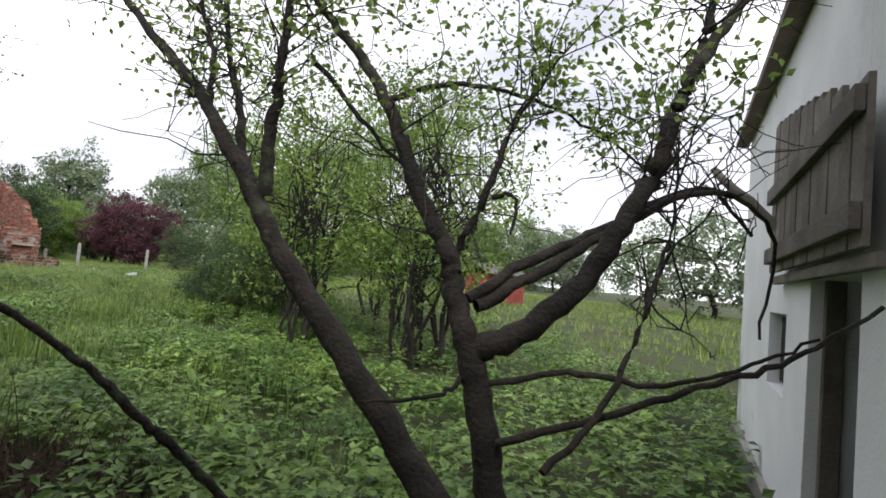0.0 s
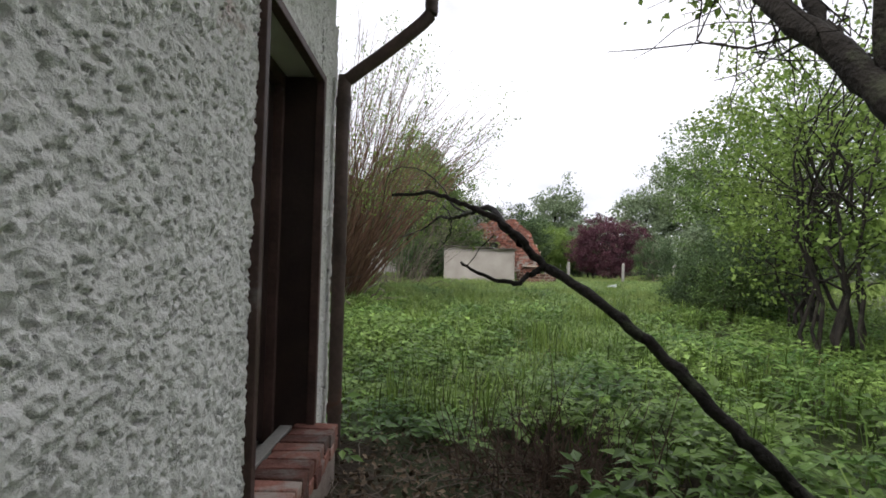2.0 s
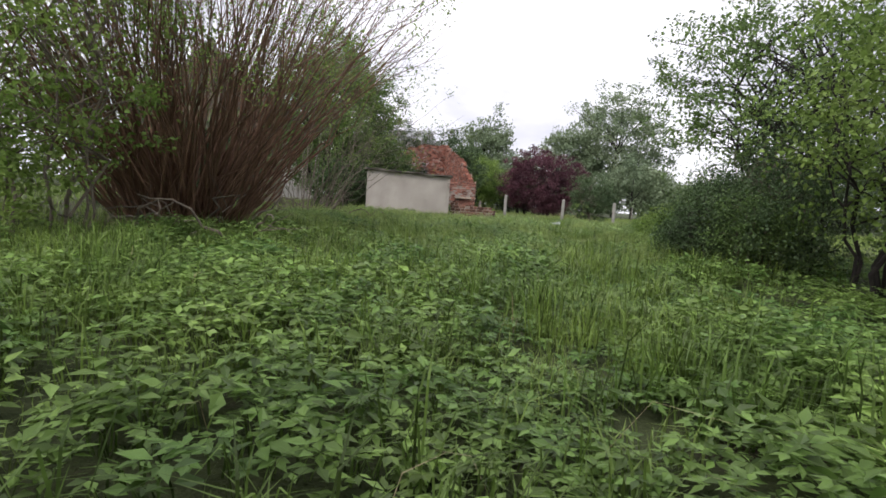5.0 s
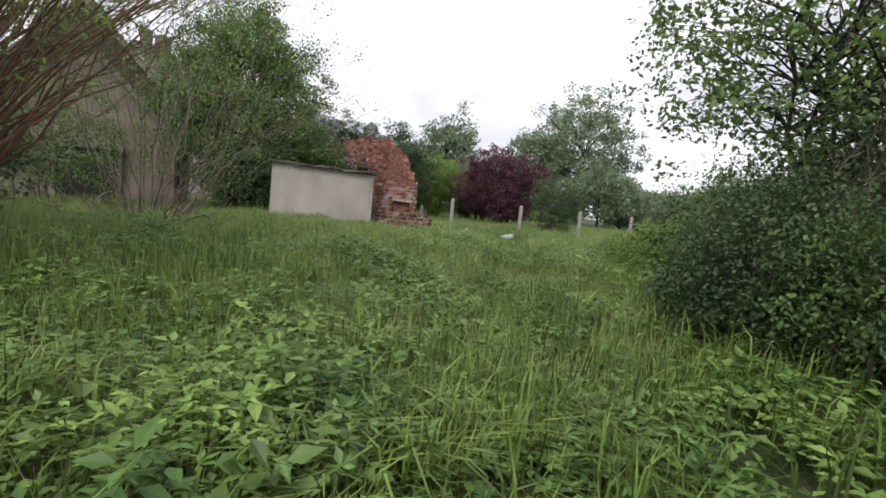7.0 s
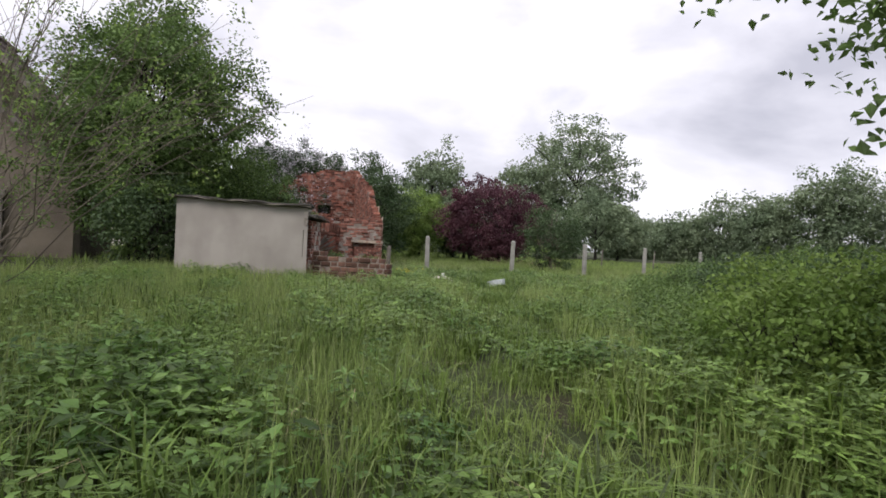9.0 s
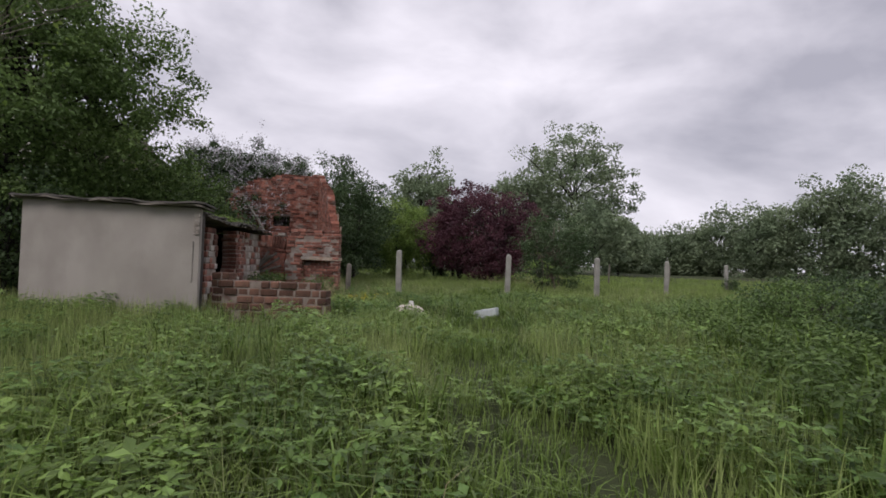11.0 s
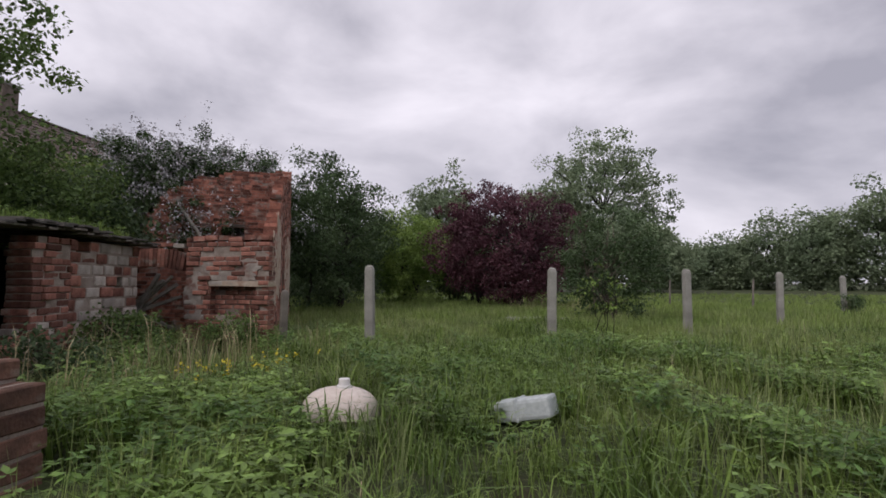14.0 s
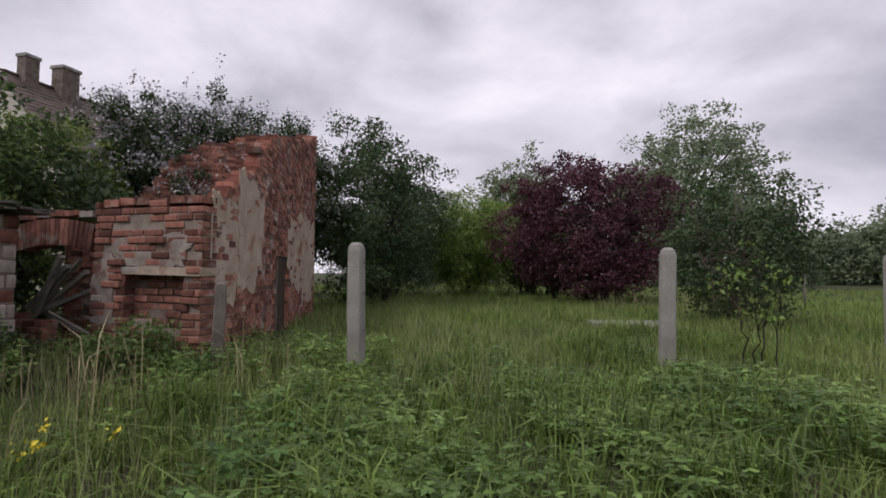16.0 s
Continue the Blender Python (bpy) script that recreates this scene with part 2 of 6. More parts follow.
def box_bm(bm, size, at=(0, 0, 0), turn=None, bevel=0.0, jitter=0.0):
    """A box of that size centred at a place, bevelled and slightly out of true."""
    r = bmesh.ops.create_cube(bm, size=1.0)
    vs = r["verts"]
    m = Matrix.Translation(at) @ (turn.to_4x4() if turn else Matrix.Identity(4)) @ Matrix.Diagonal((*size, 1))
    for v in vs:
        v.co = m @ v.co + Vector([random.uniform(-jitter, jitter) for _ in range(3)])
    if bevel:
        es = list({e for v in vs for e in v.link_edges})
        bmesh.ops.bevel(bm, geom=es, offset=bevel, segments=2, affect="EDGES", profile=0.6)
    return bm


def box(name, size, at, material, parent=None, bevel=0.006, turn=None, jitter=0.0, label=""):
    return part(name, box_bm(bmesh.new(), size, at, turn, bevel, jitter), material, parent, label)


def tube_np(points, radii, sides=7):
    """Vertices and quads of a tapered tube along a line."""
    p = np.asarray(points, float)
    r = np.asarray(radii, float)
    d = np.gradient(p, axis=0)
    d /= np.linalg.norm(d, axis=1, keepdims=True) + 1e-9
    up = np.where(np.abs(d[:, 2:3]) > 0.9, [[1.0, 0, 0]], [[0, 0, 1.0]])
    u = np.cross(d, up)
    u /= np.linalg.norm(u, axis=1, keepdims=True) + 1e-9
    v = np.cross(d, u)
    a = np.linspace(0, 2 * np.pi, sides, endpoint=False)
    ring = p[:, None] + r[:, None, None] * (np.cos(a)[None, :, None] * u[:, None] + np.sin(a)[None, :, None] * v[:, None])
    i, j = np.meshgrid(np.arange(len(p) - 1), np.arange(sides), indexing="ij")
    k = (j + 1) % sides
    quads = np.stack([i * sides + j, i * sides + k, (i + 1) * sides + k, (i + 1) * sides + j], -1).reshape(-1, 4)
    return ring.reshape(-1, 3), quads


def tubes_np(lines, sides=6):
    vs, fs, n = [], [], 0
    for p, r in lines:
        v, f = tube_np(p, r, sides)
        vs.append(v)
        fs.append(f + n)
        n += len(v)
    return np.concatenate(vs), [np.concatenate(fs)]


def bend(a, b, sag, steps, rough, gen):
    """A wandering line from a to b."""
    a, b = np.asarray(a, float), np.asarray(b, float)
    t = np.linspace(0, 1, steps)[:, None]
    p = a + (b - a) * t
    p[:, 2:3] += sag * np.sin(np.pi * t)
    p[1:-1] += gen.normal(0, rough, (steps - 2, 3))
    return p


def smooth_line(pts, steps):
    """A Catmull-Rom line through a few points."""
    p = np.asarray(pts, float)
    p = np.vstack([2 * p[0] - p[1], p, 2 * p[-1] - p[-2]])
    out = []
    for i in range(1, len(p) - 2):
        for s in np.linspace(0, 1, steps, endpoint=False):
            a, b, c, d = p[i - 1], p[i], p[i + 1], p[i + 2]
            out.append(0.5 * (2 * b + (c - a) * s + (2 * a - 5 * b + 4 * c - d) * s * s + (3 * b - a - 3 * c + d) * s**3))
    out.append(p[-2])
    return np.array(out)


LEAF = np.array([(0, 0, 0), (0.32, 0.38, 0.06), (0, 1, -0.08), (-0.32, 0.38, 0.06)])


def leaves_np(at, size, gen, droop=0.3, spread=0.35):
    """Folded leaves, one at each place, turned every way."""
    n = len(at)
    yaw = gen.uniform(0, 2 * np.pi, n)
    pit = gen.normal(-droop, 0.6, n)
    rol = gen.normal(0, 0.7, n)
    s = size * gen.uniform(1 - spread, 1 + spread, n)
    cy, sy, cp, sp, cr, sr = np.cos(yaw), np.sin(yaw), np.cos(pit), np.sin(pit), np.cos(rol), np.sin(rol)
    fwd = np.stack([-sy * cp, cy * cp, sp], -1)
    side = np.stack([cy, sy, 0 * cy], -1)
    up = np.cross(side, fwd)
    x = side * cr[:, None] + up * sr[:, None]
    z = up * cr[:, None] - side * sr[:, None]
    v = at[:, None] + s[:, None, None] * (LEAF[None, :, 0:1] * x[:, None] + LEAF[None, :, 1:2] * fwd[:, None] + LEAF[None, :, 2:3] * z[:, None])
    b = np.arange(n)[:, None] * 4
    return v.reshape(-1, 3), [np.concatenate([b + [0, 1, 2], b + [0, 2, 3]])]


def gz(x, y):
    """Height of the ground."""
    base = np.interp(y, [-40, -17.5, -15, -8, -2, 2, 60, 200, 900], [-0.15, -0.2, -0.33, -0.22, -0.06, 0.0, 0.0, 0.6, 3.0])
    bump = 0.05 * np.sin(x * 0.9 + 1.3) * np.cos(y * 0.7) + 0.03 * np.sin(x * 2.3 + y * 1.7)
    return base + bump * np.where(np.abs(y) < 80, 1, 0)


# house line: the near house's wall runs along HW and faces HN
HW, HN = np.array([-0.522, 0.853]), np.array([0.853, 0.522])
JAMB = np.array([1.875, -17.35])


def house_xy(along, out):
    return JAMB + HW * along + HN * out


# ---- ground ----
def build_ground():
    xs = np.unique(np.concatenate([np.linspace(-1500, -60, 12), np.linspace(-60, 60, 161), np.linspace(60, 1500, 12)]))
    ys = np.unique(np.concatenate([np.linspace(-600, -45, 8), np.linspace(-45, 75, 181), np.linspace(75, 2000, 14)]))
    X, Y = np.meshgrid(xs, ys)
    Z = gz(X, Y)
    v = np.stack([X, Y, Z], -1).reshape(-1, 3)
    nx = len(xs)
    i, j = np.meshgrid(np.arange(len(ys) - 1), np.arange(nx - 1), indexing="ij")
    q = np.stack([i * nx + j, i * nx + j + 1, (i + 1) * nx + j + 1, (i + 1) * nx + j], -1).reshape(-1, 4)
    ob = mesh_np("ground", v, [q], M_SOIL, smooth=True)
    tagged(ob, "mossy soil and short turf of an overgrown yard", "ground", kind="structure")


build_ground()


# ---- walls of bricks ----
CUBE = np.array([(x, y, z) for x in (-0.5, 0.5) for y in (-0.5, 0.5) for z in (-0.5, 0.5)])
CUBE_Q = np.array([(0, 1, 3, 2), (4, 6, 7, 5), (0, 4, 5, 1), (2, 3, 7, 6), (0, 2, 6, 4), (1, 5, 7, 3)])


def boxes_np(centres, sizes, jitter, gen):
    """Many boxes at once, with corners slightly off."""
    c, s = np.asarray(centres, float), np.asarray(sizes, float)
    v = c[:, None] + CUBE[None] * s[:, None]
    v = v + gen.uniform(-jitter, jitter, v.shape)
    f = np.arange(len(c))[:, None, None] * 8 + CUBE_Q[None]
    return v.reshape(-1, 3), [f.reshape(-1, 4)]


def brick_bm(size, seed):
    r = random.Random(seed)
    bm = bmesh.new()
    bmesh.ops.create_cube(bm, size=1.0)
    for v in bm.verts:
        v.co = Vector([c * s * r.uniform(k, 1.0) for c, s, k in zip(v.co, size, (0.95, 0.97, 0.92))])
    bmesh.ops.bevel(bm, geom=list(bm.edges), offset=min(size) * 0.1, segments=1, affect="EDGES")
    me = bpy.data.meshes.new("brick")
    bm.to_mesh(me)
    bm.free()
    return me


def brick_wall(owner, at, to, z0, top, thick, course=0.078, length=0.262, holes=(), pieces=True, material=None, pale=None, pale_zone=None, seed=1, name="masonry", mortar=None, wobble=0.08, loose=0.006, joint=0.011):
    """A wall from at to to (plan points in the owner's frame): bricks proud of a mortar core, with a ragged top and holes (s0, s1, z0, z1)."""
    gen = np.random.default_rng(seed)
    a, b = np.array(at, float), np.array(to, float)
    run = float(np.linalg.norm(b - a))
    ang = math.atan2(*(b - a)[::-1])
    cells = []
    nz = int(math.ceil((max(top(s) for s in np.linspace(0, run, 30)) - z0) / course))
    for k in range(nz):
        z = z0 + (k + 0.5) * course
        s = -length * (0.5 if k % 2 else 0.0)
        while s < run:
            step = length * (1 + gen.uniform(-wobble, wobble))
            s0, s1 = max(s, 0), min(s + step, run)
            m = (s0 + s1) / 2
            if s1 - s0 > 0.05 and z + course * 0.5 < top(m) + gen.uniform(-0.03, 0.05):
                spans = [(s0, s1)]
                for h0, h1, g0, g1 in holes:
                    if g0 <= z <= g1:
                        spans = [p for q in spans for p in ((q[0], min(q[1], h0)), (max(q[0], h1), q[1])) if p[1] - p[0] > 0.04]
                cells += [(*p, z) for p in spans]
            s += step
    group = new(name)
    group.parent = owner
    group.matrix_basis = pose(a[0], a[1], 0, 0, 0, math.degrees(ang))
    starts = {(round(p, 4), z) for p, q, z in cells}
    ends = {(round(q, 4), z) for p, q, z in cells}
    core = [(p if (round(p, 4), z) in ends else p + 0.025, q if (round(q, 4), z) in starts else q - 0.025, z) for p, q, z in cells]
    core = [k for k in core if k[1] - k[0] > 0.01]
    cc = [((p + q) / 2, 0, z - joint * 0.9) for p, q, z in core]
    cs = [(q - p + 0.001, thick - 0.014 - 1.7 * loose, course + 0.001) for p, q, z in core]
    v, f = boxes_np(cc, cs, 0.0, gen)
    mesh_np("mortar", v, f, mortar or M_MORTAR, group)
    material = material or M_BRICK
    if pieces:
        kinds = {}
        for n, (p, q, z) in enumerate(cells):
            w = math.floor((q - p) / 0.01 + 0.01) * 0.01
            kind = (w, n % 3)
            if kind not in kinds:
                kinds[kind] = brick_bm((max(w - joint, 0.03), thick, course - joint), n)
                kinds[kind].materials.append(material)
            ob = new("brick", kinds[kind])
            ob.parent = group
            ob.location = ((p + q) / 2, gen.normal(0, loose) * (1 if gen.uniform() < 0.94 else 3), z)
            ob.rotation_euler = (gen.normal(0, 0.012), gen.normal(0, 0.012), gen.normal(0, 0.012))
            if pale and pale_zone and pale_zone((p + q) / 2, z) and gen.uniform() < 0.72:
                ob.material_slots[0].link = "OBJECT"
                ob.material_slots[0].material = pale
    else:
        cc = [((p + q) / 2, gen.normal(0, 0.005), z) for p, q, z in cells]
        cs = [(q - p - 0.012, thick, course - 0.011) for p, q, z in cells]
        v, f = boxes_np(cc, cs, 0.006, gen)
        ob = mesh_np("brickwork", v, f, M_BRICK_FAR if material is M_BRICK else material, group)
        ob["kind"] = "stuff"
    return group


def ragged(points, rough=0.06, seed=0):
    """A broken wall-top: heights along the run, with steps."""
    gen = np.random.default_rng(seed)
    xs, zs = zip(*points)
    off = gen.uniform(-rough, rough, 200)
    return lambda s: float(np.interp(s, xs, zs)) + off[int(abs(s) / 0.26) % 200]


# ---- near house with rough plaster ----
def field(nx, ny, cell, size, gen):
    """Smooth random relief of about that feature size."""
    fx, fy = np.fft.fftfreq(nx, cell)[:, None], np.fft.rfftfreq(ny, cell)[None]
    k = np.exp(-((fx**2 + fy**2) * size**2) * 2.5)
    f = np.fft.irfft2(np.fft.rfft2(gen.normal(size=(nx, ny))) * k, s=(nx, ny))
    return (f - f.mean()) / f.std()


def rough_sheet(name, w, h, cell, parent, at, turn, gen, depth=0.008):
    """A thick sheet of thrown plaster, its face in real relief; local x along, z up, facing -y."""
    nx, nz = int(w / cell) + 1, int(h / cell) + 1
    r = field(nx, nz, cell, 0.009, gen)
    b = field(nx, nz, cell, 0.05, gen)
    pits = field(nx, nz, cell, 0.016, gen)
    plates = np.clip(field(nx, nz, cell, 0.02, gen) * 2.2, -0.9, 0.5)
    relief = -np.clip(pits - 1.35, 0, 0.55) * 5.2 - np.clip(r - 1.75, 0, 0.6) * 3.0 + 0.2 * b + 0.3 * plates + 0.07 * field(nx, nz, cell, 0.006, gen)
    X, Z = np.meshgrid(np.linspace(0, w, nx), np.linspace(0, h, nz), indexing="ij")
    Y = -relief * depth
    v = np.stack([X, Y, Z], -1).reshape(-1, 3)
    i, j = np.meshgrid(np.arange(nx - 1), np.arange(nz - 1), indexing="ij")
    q = np.stack([i * nz + j, (i + 1) * nz + j, (i + 1) * nz + j + 1, i * nz + j + 1], -1).reshape(-1, 4)
    ob = mesh_np(name, v, [q], M_STUCCO, parent, smooth=True)
    ob.matrix_basis = Matrix.Translation(at) @ turn
    return ob


def build_near_house():
    gen = np.random.default_rng(3)
    h = thing("house", "single-storey house with rough pale pebbledash walls", "house", (JAMB[0], JAMB[1], 0), 31.5)
    # local x points out of the wall, local y along it, the door from y -1.07 to 0
    z0, z1 = -0.5, 3.25
    box("wall", (0.34, 6.9, z1 - z0), (-0.195, -4.53, (z0 + z1) / 2), M_STUCCO, h)
    box("wall", (0.34, 0.46, z1 - z0), (-0.195, 0.245, (z0 + z1) / 2), M_STUCCO, h)
    box("wall", (0.34, 1.07, z1 - 2.2), (-0.197, -0.535, (2.2 + z1) / 2), M_STUCCO, h)
    box("wall", (0.34, 1.07, 0.5), (-0.197, -0.535, -0.24), M_CONCRETE, h)
    box("gable_wall", (8.0, 0.3, z1 - z0), (-4.372, 0.323, (z0 + z1) / 2), M_STUCCO, h)
    box("back_wall", (0.3, 8.2, z1 - z0), (-8.5, -3.7, (z0 + z1) / 2), M_STUCCO, h)
    box("end_wall", (8.0, 0.3, z1 - z0), (-4.37, -7.82, (z0 + z1) / 2), M_STUCCO, h)
    face = Matrix.Rotation(radians(90), 4, "Z")
    rough_sheet("plaster", 1.9, 2.3, 0.0065, h, (-0.006, -2.97, -0.05), face, gen, 0.018)
    rough_sheet("plaster", 1.9, 1.0, 0.012, h, (-0.006, -2.97, 2.25), face, gen, 0.009)
    rough_sheet("plaster", 0.47, 2.9, 0.007, h, (-0.006, 0.0, -0.2), face, gen, 0.013)
    rough_sheet("plaster", 1.07, 1.05, 0.009, h, (-0.006, -1.07, 2.2), face, gen, 0.010)
    # dark lining and trim of the doorway
    box("door_lining", (0.3, 0.03, 2.18), (-0.155, -0.012, 1.1), M_DOOR, h, 0.004)
    box("outer_trim", (0.05, 0.045, 2.2), (0.0, -0.018, 1.1), M_FRAME, h, 0.006)
    box("outer_trim", (0.05, 1.0, 0.045), (0.0, -0.535, 2.18), M_FRAME, h, 0.006)
    # roof: eave over the wall, rising inwards
    for nm, sx in (("roof", 1), ("roof", -1)):
        t = Matrix.Rotation(radians(38 * sx), 3, "Y")
        bm = bmesh.new()
        box_bm(bm, (6.1, 8.8, 0.09), (-4.3 + sx * 2.42, -3.72, 5.05), t, 0.01)
        part(nm, bm, M_TILE, h)
    box("soffit", (0.5, 8.7, 0.03), (0.22, -3.72, 3.12), M_WOOD, h)
    box("fascia", (0.03, 8.7, 0.14), (0.46, -3.72, 3.17), M_DOOR, h)
    # gutter, and a downpipe that leans in to the wall
    a = np.linspace(math.pi, 2 * math.pi, 9)
    prof = [(0.64 + 0.065 * math.cos(t), 3.18 + 0.065 * math.sin(t)) for t in a] + [(0.64 + 0.058 * math.cos(t), 3.18 + 0.058 * math.sin(t)) for t in a[::-1]]
    v = np.array([(x, y, z) for y in (-8.1, 0.62) for x, z in prof])
    n = len(prof)
    q = np.array([(i, (i + 1) % n, n + (i + 1) % n, n + i) for i in range(n)])
    mesh_np("gutter", v, [q], M_PIPE, h, smooth=True)
    pipe = smooth_line([(0.64, 0.36, 3.12), (0.64, 0.36, 2.86), (0.61, 0.36, 2.75), (0.35, 0.36, 2.52), (0.11, 0.36, 2.33), (0.065, 0.36, 2.24), (0.065, 0.36, 1.2), (0.065, 0.36, 0.0), (0.065, 0.36, -0.3)], 6)
    v, f = tube_np(pipe, np.full(len(pipe), 0.045), 14)
    dp = mesh_np("downpipe", v, [f], M_PIPE, h, smooth=True)
    for z, r in ((2.16, 0.053), (1.1, 0.05), (0.12, 0.053)):
        v, f = tube_np([(0.065, 0.36, z - 0.03), (0.065, 0.36, z + 0.03)], [r, r], 14)
        mesh_np("pipe_collar", v, [f], M_PIPE, dp, smooth=True)
    # door: frame, leaf with ribbed panes and sunk panels
    for y, dy in ((-1.035, 0.07), (-0.035, 0.07)):
        box("door_jamb", (0.09, dy, 2.16), (-0.26, y, 1.12), M_FRAME, h, 0.005)
    box("outer_trim", (0.05, 0.05, 2.2), (0.0, -1.085, 1.1), M_FRAME, h, 0.006, label="weathered brown wooden trim at the edge of the plaster")
    box("lintel", (0.09, 1.07, 0.08), (-0.26, -0.535, 2.16), M_FRAME, h, 0.005)
    door = thing("door_1", "closed dark brown panelled door with narrow ribbed panes", "door", kind="structure")
    door.matrix_world = h.matrix_world.copy()
    dx = -0.29
    for y in (-0.97, -0.535, -0.10):
        box("stile", (0.045, 0.13, 2.04), (dx, y, 1.09), M_DOOR, door, 0.006)
    for z, s in ((0.17, 0.2), (0.62, 0.12), (1.08, 0.14), (2.05, 0.12)):
        for y in (-0.7525, -0.3175):
            box("rail", (0.043, 0.305, s), (dx, y, z), M_DOOR, door, 0.006)
    for y in (-0.7525, -0.3175):
        box("panel", (0.02, 0.305, 0.35), (dx - 0.006, y, 0.415), M_DOOR, door, 0.004)
        box("panel", (0.03, 0.22, 0.26), (dx, y, 0.415), M_DOOR, door, 0.012)
        box("panel", (0.02, 0.305, 0.35), (dx - 0.006, y, 0.845), M_DOOR, door, 0.004)
        box("panel", (0.03, 0.22, 0.26), (dx, y, 0.845), M_DOOR, door, 0.012)
        box("pane", (0.012, 0.305, 0.86), (dx, y, 1.57), M_GLASS, door, 0.003, label="ribbed obscure glass pane")
    box("door_handle", (0.05, 0.03, 0.16), (dx + 0.045, -0.97, 1.05), M_METAL, door, 0.008)
    # brick step and pale threshold
    step = thing("door_step", "worn red brick step with a pale threshold strip", "step", (JAMB[0], JAMB[1], 0), 31.5)
    for k in range(9):
        box("brick", (0.245, 0.112, 0.07), (0.03 + random.uniform(-0.006, 0.01), -1.01 + k * 0.121, 0.095), M_BRICK, step, 0.009, jitter=0.004)
    for k in range(9):
        box("brick", (0.26, 0.112, 0.07), (0.028 + random.uniform(-0.006, 0.01), -1.01 + k * 0.121, 0.018), M_BRICK, step, 0.009, jitter=0.004)
    box("bed", (0.25, 1.06, 0.5), (0.02, -0.535, -0.27), M_MORTAR, step, 0.01)
    box("threshold", (0.07, 1.0, 0.05), (-0.14, -0.535, 0.10), M_CONCRETE, step, 0.006, label="pale worn threshold strip")
    # globe lamp under the eave
    lamp = thing("wall_lamp", "unlit white globe lamp on a short bracket under the eave", "lamp", (*house_xy(0.05, 0.0), 2.86), 31.5)
    bm = bmesh.new()
    bmesh.ops.create_uvsphere(bm, u_segments=20, v_segments=12, radius=0.075)
    bmesh.ops.translate(bm, verts=bm.verts, vec=(0.16, 0, 0.03))
    for f in bm.faces:
        f.smooth = True
    part("globe", bm, M_CAP, lamp)
    box("bracket", (0.12, 0.05, 0.05), (0.05, 0, 0.03), M_DOOR, lamp, 0.01)


build_near_house()


